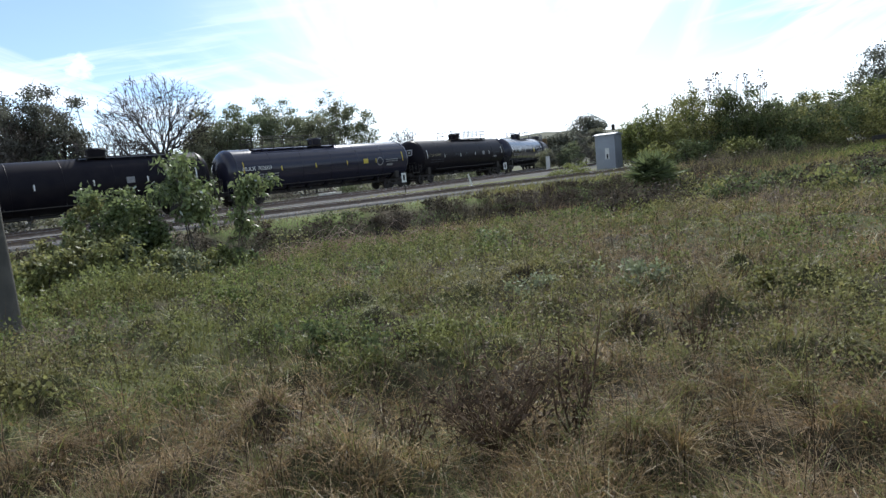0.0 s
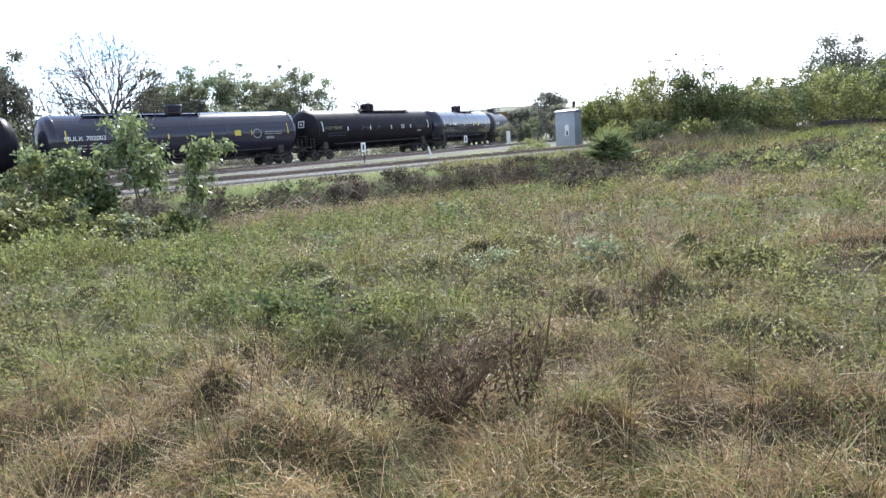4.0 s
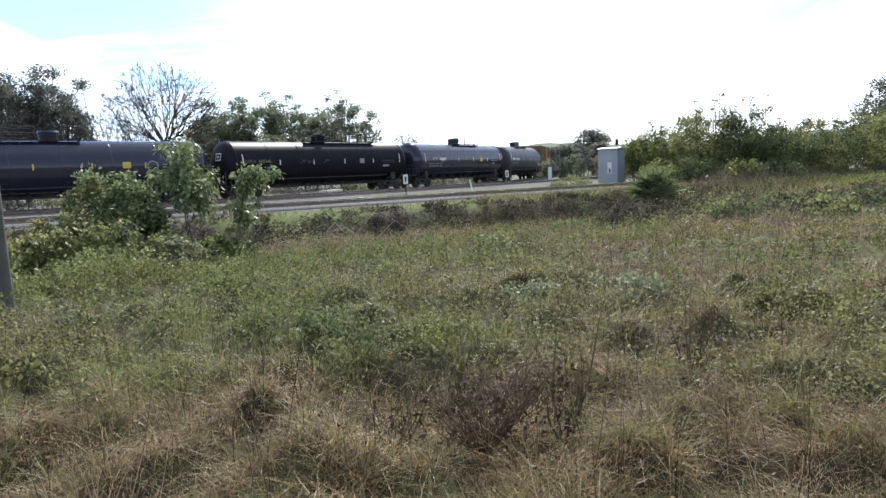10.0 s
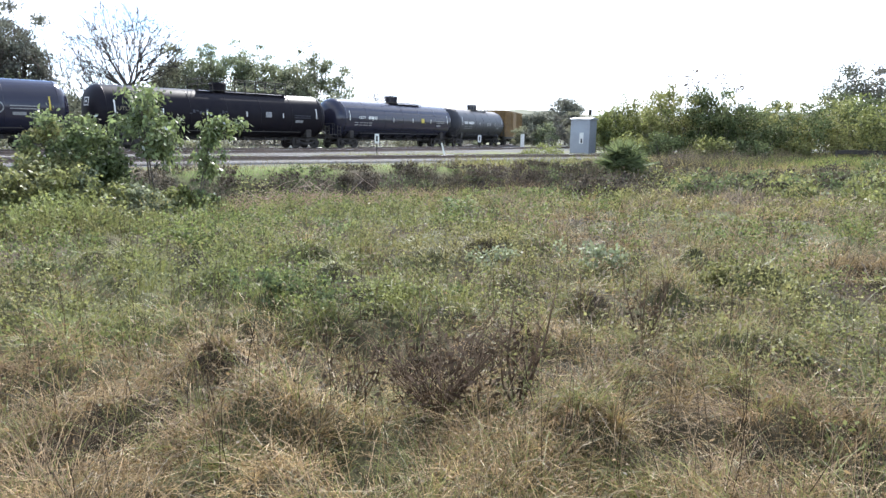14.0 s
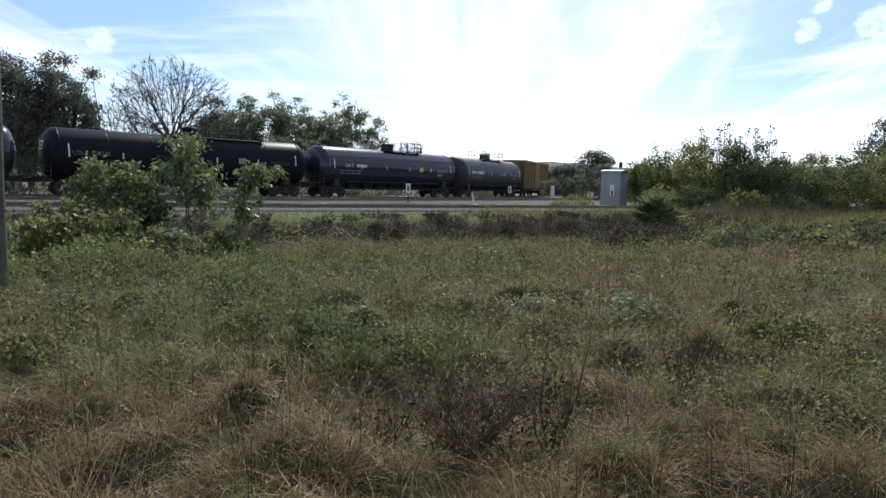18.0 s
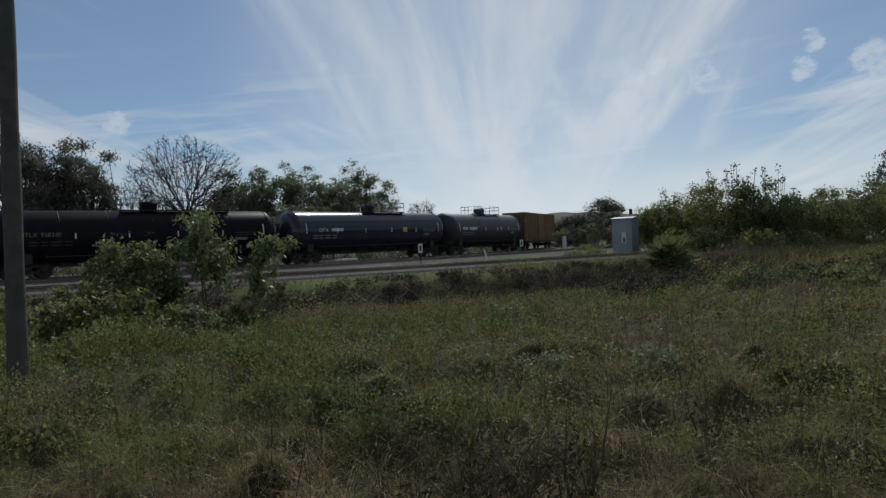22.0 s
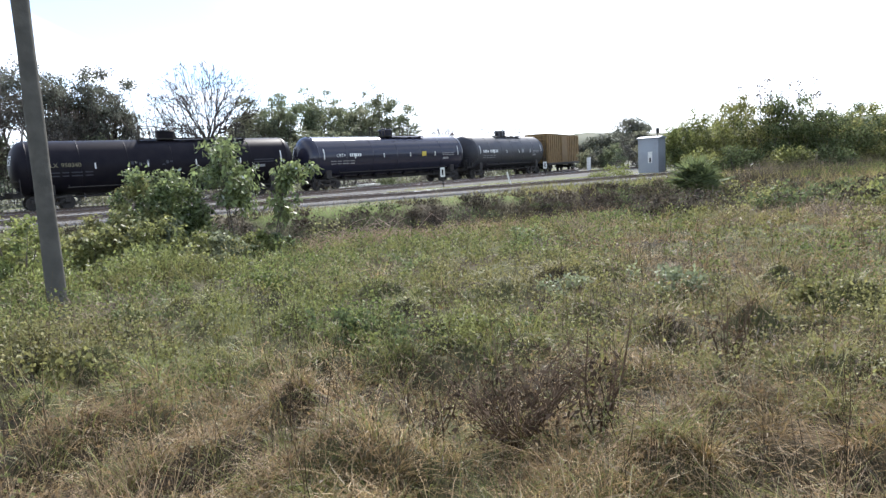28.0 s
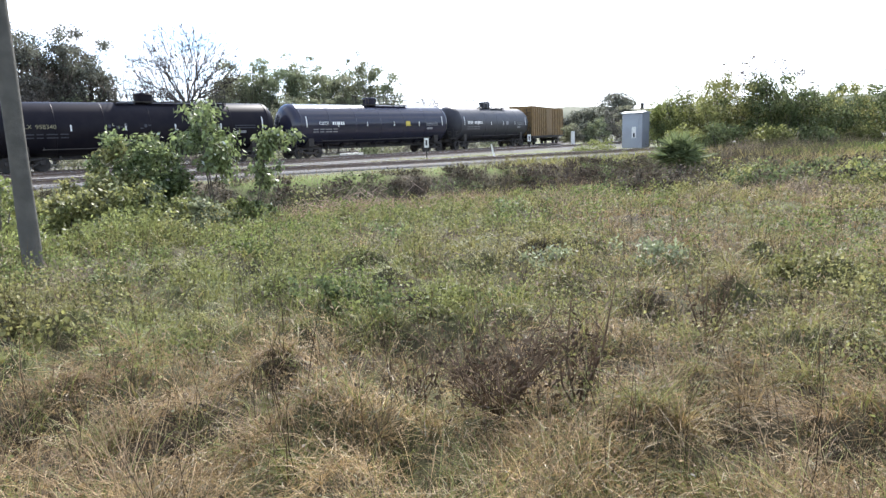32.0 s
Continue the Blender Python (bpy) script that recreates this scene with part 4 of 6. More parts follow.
def small_fixtures():
    """Junction boxes between the rails, a far signal mast and a far lamp post."""
    for az, d, w in ((-10.0, 56.5, 0.55), (-9.2, 57.5, 0.7)):
        x, y = d * math.sin(radians(az)), d * math.cos(radians(az))
        root = new("junction_box")
        tagged(root, "low white junction box beside the rails", "junction box", group="low white junction boxes")
        root.matrix_basis = pose(x, y, 0.14, 0, 0, -40)
        bm = bmesh.new()
        box_in(bm, -w, w, -0.3, 0.3, 0, 0.3, 0.03)
        part("body", bm, M_WHITE, root)
        bm = bmesh.new()
        box_in(bm, -w - 0.03, w + 0.03, -0.33, 0.33, 0.3, 0.36, 0.02)
        part("lid", bm, M_WHITE, root)
    x, y = 84 * math.sin(radians(15.72)), 84 * math.cos(radians(15.72))
    root = new("signal_mast")
    tagged(root, "dark railway signal on a mast", "railway signal")
    root.matrix_basis = pose(x, y, float(ground_z(x, y)) - 0.05)
    bm = bmesh.new()
    tube(bm, (0, 0, 0), (0, 0, 4.7), 0.05, 0.05, 8)
    part("mast", bm, M_UNDER, root)
    bm = bmesh.new()
    box_in(bm, -0.2, 0.2, -0.25, -0.06, 4.25, 4.95, 0.03)
    part("signal_head", bm, M_UNDER, root)
    x, y = 130 * math.sin(radians(28.2)), 130 * math.cos(radians(28.2))
    root = new("lamp_post")
    tagged(root, "thin grey lamp post beyond the thicket", "lamp post")
    root.matrix_basis = pose(x, y, float(ground_z(x, y)) - 0.05)
    bm = bmesh.new()
    tube(bm, (0, 0, 0), (0, 0, 8.2), 0.1, 0.07, 8)
    part("post", bm, M_STEEL, root)
    bm = bmesh.new()
    box_in(bm, -0.5, 0.5, -0.15, 0.15, 8.2, 8.4, 0.03)
    part("lamp_head", bm, M_STEEL, root)


small_fixtures()


def far_pole():
    x, y = 62 * math.sin(radians(-38.0)), 62 * math.cos(radians(-38.0))
    root = new("utility_pole")
    tagged(root, "thin grey wooden utility pole beyond the bushes", "utility pole")
    root.matrix_basis = pose(x, y, -0.1)
    bm = bmesh.new()
    tube(bm, (0, 0, 0), (0.05, 0, 9.9), 0.17, 0.12, 14)
    part("shaft", bm, M_POLE, root)


far_pole()


# ---- vegetation tools ----
def limbs_mesh(bars, sides=6):
    v, f = [], []
    n = 0
    for p, q, r0, r1 in bars:
        d = q - p
        d = d / (np.linalg.norm(d) + 1e-9)
        u = np.cross(d, (0.3, 0.9, 0.2))
        u /= np.linalg.norm(u) + 1e-9
        w = np.cross(d, u)
        for c, r in ((p, r0), (q, r1)):
            for k in range(sides):
                t = 2 * math.pi * k / sides
                v.append(c + r * (math.cos(t) * u + math.sin(t) * w))
        for k in range(sides):
            f.append((n + k, n + (k + 1) % sides, n + sides + (k + 1) % sides, n + sides + k))
        n += 2 * sides
    return np.array(v), np.array(f)


def sub(name, v, f, material, parent, label="", kind="", smooth_it=False):
    ob = new(name, mesh_np(name, v, f, [material], smooth=smooth_it))
    ob.parent = parent
    if label:
        ob["label"] = label
    if kind:
        ob["kind"] = kind
    return ob


def rooted(name, label, category, base, group="", sink=0.1):
    root = new(name)
    root.location = (base[0], base[1], float(ground_z(base[0], base[1])) - sink)
    return tagged(root, label, category, group=group)


def shell(rng, centres, radii, count, squash=0.8):
    """Points on and inside leafy lumps, thickest near their skins, and the ways out."""
    weight = radii**2 / (radii**2).sum()
    pick = rng.choice(len(centres), count, p=weight)
    d = rng.normal(size=(count, 3))
    d /= np.linalg.norm(d, axis=1)[:, None]
    p = d * (radii[pick] * np.clip(np.abs(rng.normal(0.75, 0.36, count)), 0, 1.32))[:, None]
    p[:, 2] *= squash
    return centres[pick] + p, d


def tree(name, label, seed, base, height, width, material, count=7000, leaf=0.32, lumps=30, low=0.25, trunk=0.22, category="tree", group="", lump=0.17, squash=0.8):
    """A trunk that splits into limbs, each of which ends in a leafy lump."""
    rng = np.random.default_rng(seed)
    root = rooted(name, label, category, base, group)
    zc, rz = height * (1 + low) / 2, height * (1 - low) / 2
    d = rng.normal(size=(lumps, 3))
    d /= np.linalg.norm(d, axis=1)[:, None]
    d *= rng.uniform(0.35, 1.0, lumps)[:, None]
    c = d * np.array([width / 2, width / 2, rz]) + np.array([0, 0, zc])
    r = rng.uniform(0.6, 1.25, lumps) * lump * min(width, height)
    c[:, 2] = np.minimum(c[:, 2], height - r * 0.8)
    fork = np.array([rng.normal() * 0.1, rng.normal() * 0.1, height * (low + 0.08)])
    bars = [(np.zeros(3), fork * 0.5, trunk * 1.15, trunk), (fork * 0.5, fork, trunk, trunk * 0.8)]
    for k in range(lumps):
        mid = fork + (c[k] - fork) * 0.5 + rng.normal(size=3) * 0.06 * height
        bars += [(fork, mid, trunk * 0.4, trunk * 0.22), (mid, c[k], trunk * 0.22, trunk * 0.06)]
        for _ in range(3):
            bars.append((c[k], c[k] + rng.normal(size=3) * r[k] * 0.7, trunk * 0.07, 0.01))
    v, f = limbs_mesh(bars)
    sub("trunk", v, f, M_BARK, root, smooth_it=True)
    p, out = shell(rng, c, r, count, squash)
    v, f = leaf_quads(rng, p, leaf, 0.6)
    sub("crown", v, f, material, root)
    return root


def bare_tree(label, seed, base, height, fork_at, half, ends, lean, trunk, twigs=5):
    """A leafless tree: every branch end is reached along the limb that leads there most directly."""
    rng = np.random.default_rng(seed)
    root = rooted("bare_tree", label, "tree", base, "grey leafless trees")
    rise = height - fork_at
    fork = np.array([0.0, 0.0, fork_at])
    d = rng.normal(size=(ends * 2, 3))
    d /= np.linalg.norm(d, axis=1)[:, None]
    d *= (rng.uniform(0.02, 1.0, len(d)) ** 0.4)[:, None]
    goal = np.array([0, 0, fork_at + 0.5 * rise]) + d * np.array([half, half, 0.5 * rise])
    goal = goal[goal[:, 2] > fork_at + 0.3 * np.hypot(goal[:, 0], goal[:, 1])][:ends]
    goal = goal[np.argsort(np.linalg.norm(goal - fork, axis=1))]
    size = 3 + 2 * len(goal)
    nodes, way, path = np.zeros((size, 3)), np.zeros((size, 3)), np.zeros(size)
    parent = [-1, 0, 1]
    nodes[1], nodes[2] = fork * 0.55 + rng.normal(size=3) * np.array([0.1, 0.1, 0]), fork
    way[1] = way[2] = (0, 0, 1)
    n = 3
    for g in goal:
        step = g - nodes[2:n]
        far = np.linalg.norm(step, axis=1) + 1e-6
        turn = 1 - (step * way[2:n]).sum(1) / far
        k = 2 + int(np.argmin(far * (1 + 0.7 * turn) + 0.72 * path[2:n]))
        mid = nodes[k] + (g - nodes[k]) * 0.5 + way[k] * 0.12 * far[k - 2] + rng.normal(size=3) * 0.05 * far[k - 2]
        for q, prev in ((mid, k), (g, n)):
            nodes[n], parent = q, parent + [prev]
            e = q - nodes[prev]
            ln = np.linalg.norm(e) + 1e-6
            way[n], path[n] = e / ln, path[prev] + ln
            n += 1
    load = np.ones(n)
    for k in range(n - 1, 0, -1):
        load[parent[k]] += load[k]
    r = np.clip(trunk * (load / load[0]) ** 0.52, 0.022, None)
    nodes[:, 0] += lean[0] * nodes[:, 2]
    nodes[:, 1] += lean[1] * nodes[:, 2]
    bars = [(nodes[parent[k]], nodes[k], min(r[parent[k]], r[k] * 1.3), r[k]) for k in range(1, n)]
    v, f = limbs_mesh(bars, 5)
    sub("trunk", v, f, M_TWIG, root)
    c = np.repeat(nodes[4:n:2], twigs, 0)
    w = np.repeat(way[4:n:2], twigs, 0) * 0.25 + rng.normal(size=c.shape) * np.array([0.3, 0.3, 0.24])
    v, f = ribbons(rng, c, c + w, np.full(len(c), 0.05), 0.3, 1)
    sub("twig_spray", v, f, M_TWIG, root, kind="stuff")
    return root


def shrub(name, label, seed, base, size, material, count=4000, leaf=0.12, lumps=14, category="bush", group="", stems=14, lump=0.3, pale=0.0):
    """A shrub of leafy lumps on stems; size: half widths and height."""
    rng = np.random.default_rng(seed)
    root = rooted(name, label, category, base, group, 0.05)
    a = rng.uniform(0, 2 * np.pi, lumps)
    u = np.sqrt(rng.uniform(0, 1, lumps)) * 0.82
    r = rng.uniform(0.7, 1.3, lumps) * lump * min(size)
    hz = rng.uniform(0.3, 1.0, lumps) * np.sqrt(np.clip(1 - u**2, 0.15, 1)) * size[2]
    c = np.stack([np.cos(a) * u * size[0], np.sin(a) * u * size[1], np.maximum(hz - r * 0.8, r * 0.5)], 1)
    p, out = shell(rng, c, r, count, 0.9)
    p[:, 2] = np.abs(p[:, 2])
    v, f = leaf_quads(rng, p, leaf, 0.6, out=out)
    sub("foliage", v, f, material, root)
    if pale:
        k = int(count * pale)
        p, out = shell(rng, c, r * 1.05, k, 0.9)
        v, f = leaf_quads(rng, p, leaf * 0.9, 0.5, droop=0.9)
        sub("leaf_underside", v, f, M_LEAF_PALE, root, "pale upturned leaf undersides", "stuff")
    bars = [(np.array([e[0] * 0.3, e[1] * 0.3, 0.0]), e, 0.012 * size[2] ** 0.5 + 0.006, 0.006) for e in c[rng.integers(0, lumps, stems)]]
    v, f = limbs_mesh(bars, 5)
    sub("stem", v, f, M_BARK, root)
    return root


def sapling(label, seed, base, tip, crown_low, width, count, leaf):
    """Slim stems that lean to a leafy head of large drooping leaves."""
    rng = np.random.default_rng(seed)
    root = rooted("sapling", label, "sapling", base, "saplings by the ditch", 0.03)
    lumps = 24
    u = rng.uniform(0, 1, lumps)
    tip = np.array(tip, float)
    axis = tip[None] * (crown_low / tip[2] + (1 - crown_low / tip[2]) * u)[:, None]
    c = axis + rng.normal(size=(lumps, 3)) * np.array([width * 0.3, width * 0.3, 0.1])
    r = rng.uniform(0.7, 1.2, lumps) * width * 0.26
    c[:, 2] = np.minimum(c[:, 2], tip[2] - r * 0.6)
    p, out = shell(rng, c, r, count)
    v, f = leaf_quads(rng, p, leaf, 0.5, droop=0.9, out=out)
    sub("foliage", v, f, M_LEAF_SAP, root)
    p, out = shell(rng, c, r * 1.1, max(6, count // 45))
    v, f = leaf_quads(rng, p, leaf * 0.75, 0.45, droop=0.9)
    sub("leaf_underside", v, f, M_LEAF_PALE, root, "pale upturned leaf undersides", "stuff")
    for k in range(2):
        o = np.array([k * 0.14, k * 0.05, 0])
        bars = [(o, o + (tip * 0.5 - o) * 0.6, 0.022, 0.017), (o + (tip * 0.5 - o) * 0.6, tip * 0.85, 0.017, 0.008)]
        v, f = limbs_mesh(bars, 6)
        sub("stem", v, f, M_BARK, root)
    v, f = limbs_mesh([(tip * min(0.8, e[2] / tip[2] * 0.85), e, 0.008, 0.004) for e in c], 6)
    sub("side_twigs", v, f, M_BARK, root, kind="stuff")
    return root


def polar(az, d):
    return d * math.sin(radians(az)), d * math.cos(radians(az))


# ---- trees behind the train ----
for az, d, h, w, s in ((-38.4, 78, 14.2, 9.4, 10), (-34.2, 76, 15.4, 9.2, 11), (-30.2, 78, 14.4, 7.6, 13), (-32.6, 82, 11.0, 7.0, 12)):
    tree("oak_tree", "dark-leaved spreading oak tree behind the train", s, polar(az, d), h, w, M_LEAF_OAK, 17000, 0.235, 90, 0.12, 0.32, group="oaks behind the train", lump=0.13, squash=0.7)
bare_tree("tall grey nearly leafless tree with a wide fanned crown", 5, polar(-22.7, 78), 14.8, 5.4, 6.4, 700, (0.0, 0), 0.34, 6)
bare_tree("grey leafless tree slanting over the train", 8, polar(-23.6, 77), 11.6, 3.6, 2.6, 110, (-0.36, 0), 0.16, 5)
bare_tree("small grey leafless tree among the scrub", 9, polar(-26.8, 79), 10.0, 3.0, 2.4, 130, (-0.06, 0), 0.12)
bare_tree("small grey leafless tree among the scrub", 14, polar(-20.2, 80), 10.4, 3.6, 2.6, 130, (0.06, 0), 0.12)
bare_tree("small grey leafless tree among the scrub", 15, polar(-24.6, 80), 9.2, 3.0, 2.6, 130, (0.0, 0), 0.12)
for az, d, h, w, s in ((-18.9, 78, 11.8, 5.6, 21), (-16.8, 79, 12.2, 4.8, 27), (-15.0, 80, 12.6, 5.4, 22), (-12.9, 82, 12.4, 5.4, 23), (-10.7, 82, 11.9, 5.2, 24), (-8.6, 83, 12.8, 5.4, 25), (-6.2, 84, 11.3, 4.8, 26), (-17.7, 84, 11.4, 5.6, 28), (-13.9, 86, 11.8, 5.6, 29), (-11.7, 87, 11.6, 5.6, 30), (-9.4, 88, 11.4, 5.6, 32), (-19.8, 83, 10.6, 5.0, 33)):
    tree("scrub_tree", "olive-green scrubby tree behind the train", s, polar(az, d), h, w, M_LEAF_MID, 10000 if d < 84 else 5500, 0.22, 74, 0.06, 0.15, group="scrub trees behind the train", lump=0.15, squash=0.7)
bare_tree("thin grey small tree far behind the train", 31, polar(-2.7, 115), 9.8, 3.6, 2.8, 220, (0, 0), 0.14, 7)
for k in range(12):
    az = -40 + k * 2.9
    h = 7.6 if not -28 < az < -20 else 5.8
    shrub("underbrush_bush", "grey-green underbrush below the trees", 40 + k, polar(az, 73 + (k % 3) * 3), (4.2, 2.5, h), M_LEAF_MID, 2700, 0.25, 44, group="underbrush behind the train", lump=0.26)

# low growth close behind the train
for k in range(26):
    x, y, _ = curve(-50 + k * 4.6, -6.5 - (k % 3))
    shrub("trackside_bush", "low dark weeds and bushes behind the track", 400 + k, (x, y), (3.0, 1.6, 1.9 + 0.3 * (k % 4)), M_LEAF_OAK if k % 3 else M_LEAF_MID, 900, 0.24, 24, group="low bushes behind the track", lump=0.34, stems=6)

# ---- bushes and saplings at the ditch ----
shrub("leafy_bush", "big leafy green bush with pale leaf undersides", 61, polar(-26.9, 16.2), (1.4, 1.0, 2.75), M_LEAF_SAP, 9500, 0.1, 70, pale=0.007, lump=0.25)
shrub("leafy_bush", "sprawling green vine-covered bush", 62, polar(-30.2, 15.6), (1.3, 0.9, 1.7), M_LEAF_BUSH, 5000, 0.09, 36, lump=0.26)
shrub("leafy_bush", "low yellow-green bush beside the saplings", 65, polar(-22.8, 15.2), (1.1, 0.7, 1.0), M_LEAF_BUSH, 6000, 0.07, 40, pale=0.006, lump=0.24)
shrub("leafy_bush", "low yellow-green bush beyond the pole", 66, polar(-34.5, 16.5), (1.5, 0.9, 1.0), M_LEAF_BUSH, 5200, 0.07, 45, pale=0.003, lump=0.24)
shrub("leafy_bush", "low yellow-green bush beyond the pole", 67, polar(-39.5, 15.5), (1.5, 0.9, 1.05), M_LEAF_BUSH, 4600, 0.07, 40, lump=0.24)
sapling("slim leafy sapling with bare lower stems", 63, polar(-21.6, 16.4), (-0.15, 0, 3.0), 1.25, 1.2, 2000, 0.14)
sapling("leaning leafy sapling at the ditch edge", 64, polar(-18.5, 15.7), (0.55, 0, 2.4), 0.3, 0.85, 1600, 0.13)
shrub("leafy_bush", "leafy green shoots at the sapling's foot", 68, polar(-18.7, 15.5), (0.4, 0.35, 1.0), M_LEAF_SAP, 700, 0.12, 10, lump=0.4)

for k, (az, d, w, h, m) in enumerate((
    (-37.4, 13.6, 1.0, 1.8, 0), (-34.6, 15.2, 1.1, 1.4, 0), (-32.6, 14.4, 1.0, 1.15, 0), (-31.0, 15.2, 1.0, 1.3, 0), (-29.2, 14.2, 1.0, 1.35, 0), (-28.0, 15.0, 1.0, 1.6, 1), (-26.4, 14.2, 1.0, 1.35, 0), (-24.8, 14.6, 1.0, 1.2, 0),
    (-23.0, 14.0, 0.9, 0.85, 1), (-21.0, 14.6, 0.8, 0.9, 0), (-19.6, 14.8, 0.6, 0.8, 0), (-36.0, 18.0, 1.3, 2.2, 0), (-32.4, 17.6, 1.2, 1.7, 0), (-40.5, 14.5, 1.2, 2.1, 0), (-25.6, 17.0, 1.0, 1.5, 0), (-28.6, 16.0, 1.1, 2.3, 0),
)):
    shrub("leafy_bush", "tangled yellow-green bush by the ditch" if m == 0 else "grey-green half-dry bush by the ditch", 640 + k, polar(az, d), (w, w * 0.7, h), M_LEAF_BUSH if m == 0 else M_LEAF_MID, 2400, 0.085, 26, group="tangled bushes by the ditch", lump=0.24, stems=8)

# rank bright weeds before the bushes
def tall_weeds():
    rng = np.random.default_rng(71)
    n = 11000
    t, d = np.radians(rng.uniform(-42, -17, n)), 12.4 + 2.6 * rng.uniform(0, 1, n) ** 0.8
    x, y = d * np.sin(t), d * np.cos(t)
    h = 0.55 * np.clip(0.8 + 0.5 * wave(x, y, 1.6, 0.2, 0.9), 0.25, 1.3) * (1 - 0.55 * smooth(-25, -19, np.degrees(t)))
    a = rng.uniform(0, 2 * np.pi, n)
    blades = arching(rng, x, y, np.cos(a) * 0.7, np.sin(a) * 0.7, h, np.full(n, 0.017), 0.6)
    p = np.stack([x, y, ground_z(x, y) + h * rng.uniform(0.3, 1.1, n)], 1)
    v, f = joined([blades, leaf_quads(rng, p + rng.normal(size=p.shape) * 0.06, 0.075, 0.5)])
    stuff("tall_weeds", v, f, M_LEAF_BUSH, "rank yellow-green weeds before the bushes", "weeds")


# ---- thicket on the rise ----
THICKET = (
    (17.2, 59, 2.2, 3.0, 71, 0), (18.7, 58, 2.6, 4.6, 72, 0), (20.8, 57, 2.6, 5.1, 73, 0), (22.6, 54, 2.6, 5.0, 74, 0), (24.4, 55, 2.8, 5.2, 75, 1), (26.4, 54, 2.4, 4.7, 76, 1),
    (28.4, 55, 2.6, 3.6, 77, 1), (30.6, 62, 3.0, 3.9, 78, 1), (33.0, 62, 3.2, 4.2, 79, 0), (35.6, 64, 3.4, 4.6, 80, 1), (38.4, 64, 3.4, 4.6, 81, 1), (41.5, 64, 3.4, 5.0, 82, 1),
)
for az, d, w, h, s, deep in THICKET:
    shrub("thicket_bush", ("deep-green" if deep else "yellow-green") + " dense thicket bush on the grassy rise", s, polar(az, d), (w * 1.25, 2.2, h * 1.15 + 0.55), M_LEAF_DEEP if deep else M_LEAF_THICKET, 6500, 0.15, 60, group="thicket bushes on the rise", lump=0.22)
for k in range(14):
    shrub("thicket_bush", "tangled yellow-green bush filling the thicket", 880 + k, polar(18.2 + k * 1.75, 58.5 - (k % 3)), (2.6, 1.8, (4.6, 5.3, 4.9)[k % 3]), M_LEAF_THICKET if k % 4 else M_LEAF_DEEP, 2400, 0.18, 44, group="thicket bushes on the rise", lump=0.26, stems=6)
for az, d, w, h, s in ((19.4, 51, 1.8, 2.2, 83), (22.0, 50, 1.8, 2.4, 84), (25.6, 50, 2.0, 2.2, 85), (28.6, 51, 1.8, 1.9, 86), (31.5, 55, 2.0, 1.8, 87)):
    shrub("thicket_bush", "low large-leaved bush before the thicket", s, polar(az, d), (w, 1.4, h), M_LEAF_THICKET if s % 2 else M_LEAF_DEEP, 2800, 0.17, 30, group="thicket bushes on the rise", lump=0.32)

for k in range(9):
    shrub("thicket_bush", "dark hazy bush at the back of the thicket", 910 + k, polar(26.5 + k * 1.95, 69 + 2 * (k % 2)), (3.2, 2.0, (4.6, 5.2, 4.2)[k % 3]), M_LEAF_OAK if k % 2 else M_LEAF_DEEP, 2500, 0.24, 50, group="thicket bushes on the rise", lump=0.28, stems=6)
tree("thicket_tree", "dark tall tree rising behind the thicket", 96, polar(35.6, 74), 8.7, 6.4, M_LEAF_OAK, 9000, 0.22, 60, 0.05, 0.2, lump=0.17, squash=0.75)
tree("thicket_tree", "dark tall tree rising behind the thicket", 97, polar(38.6, 76), 7.0, 6.4, M_LEAF_OAK, 7000, 0.22, 50, 0.05, 0.18, lump=0.17, squash=0.75)


def guard_rail():
    """A dark low rail on posts along the road past the thicket."""
    root = new("guard_rail")
    tagged(root, "dark low guard rail beyond the grass", "guard rail")
    p, q = Vector((*polar(34.6, 54), 0)), Vector((*polar(43.0, 60), 0))
    for v in (p, q):
        v.z = float(ground_z(v.x, v.y))
    root.matrix_basis = Matrix.Translation(p) @ pose(0, 0, 0, 0, 0, math.degrees(math.atan2(q.y - p.y, q.x - p.x)))
    ln = (q - p).length
    bm = bmesh.new()
    box_in(bm, 0, ln, -0.04, 0.04, 0.42, 0.72, 0.015)
    part("beam", bm, M_UNDER, root)
    n = int(ln / 1.9)
    for k in range(n + 1):
        bm = bmesh.new()
        box_in(bm, ln * k / n - 0.07, ln * k / n + 0.07, 0.045, 0.18, -0.3, 0.68, 0.01)
        part("post", bm, M_POLE, root)


guard_rail()


def tall_stalks():
    """Tall stalks with dark seed heads that stand out of the thicket."""
    rng = np.random.default_rng(33)
    for k in range(26):
        az = rng.uniform(21.6, 27.4)
        x, y = polar(az, 55 + rng.uniform(-1, 1))
        top = 1.65 + 55 * math.tan(radians(rng.uniform(3.8, 5.5 - abs(az - 24) * 0.22)))
        root = rooted("seeding_stalk", "tall thin stalk with a dark seed head", "stalk", (x, y), "seeding stalks in the thicket", 0.0)
        h = top - root.location.z
        lean = rng.normal() * 0.25
        bm = bmesh.new()
        tube(bm, (0, 0, 0), (lean * 0.5, 0, h * 0.6), 0.026, 0.02, 5)
        tube(bm, (lean * 0.5, 0, h * 0.6), (lean, 0, h), 0.02, 0.016, 5)
        part("stalk", bm, M_TWIG, root)
        c = np.array([[lean, 0, h]]) + rng.normal(size=(9, 3)) * np.array([0.1, 0.1, 0.14])
        v, f = leaf_quads(rng, c, 0.2, 0.6)
        sub("seed_head", v, f, M_LEAF_OAK, root, kind="stuff")


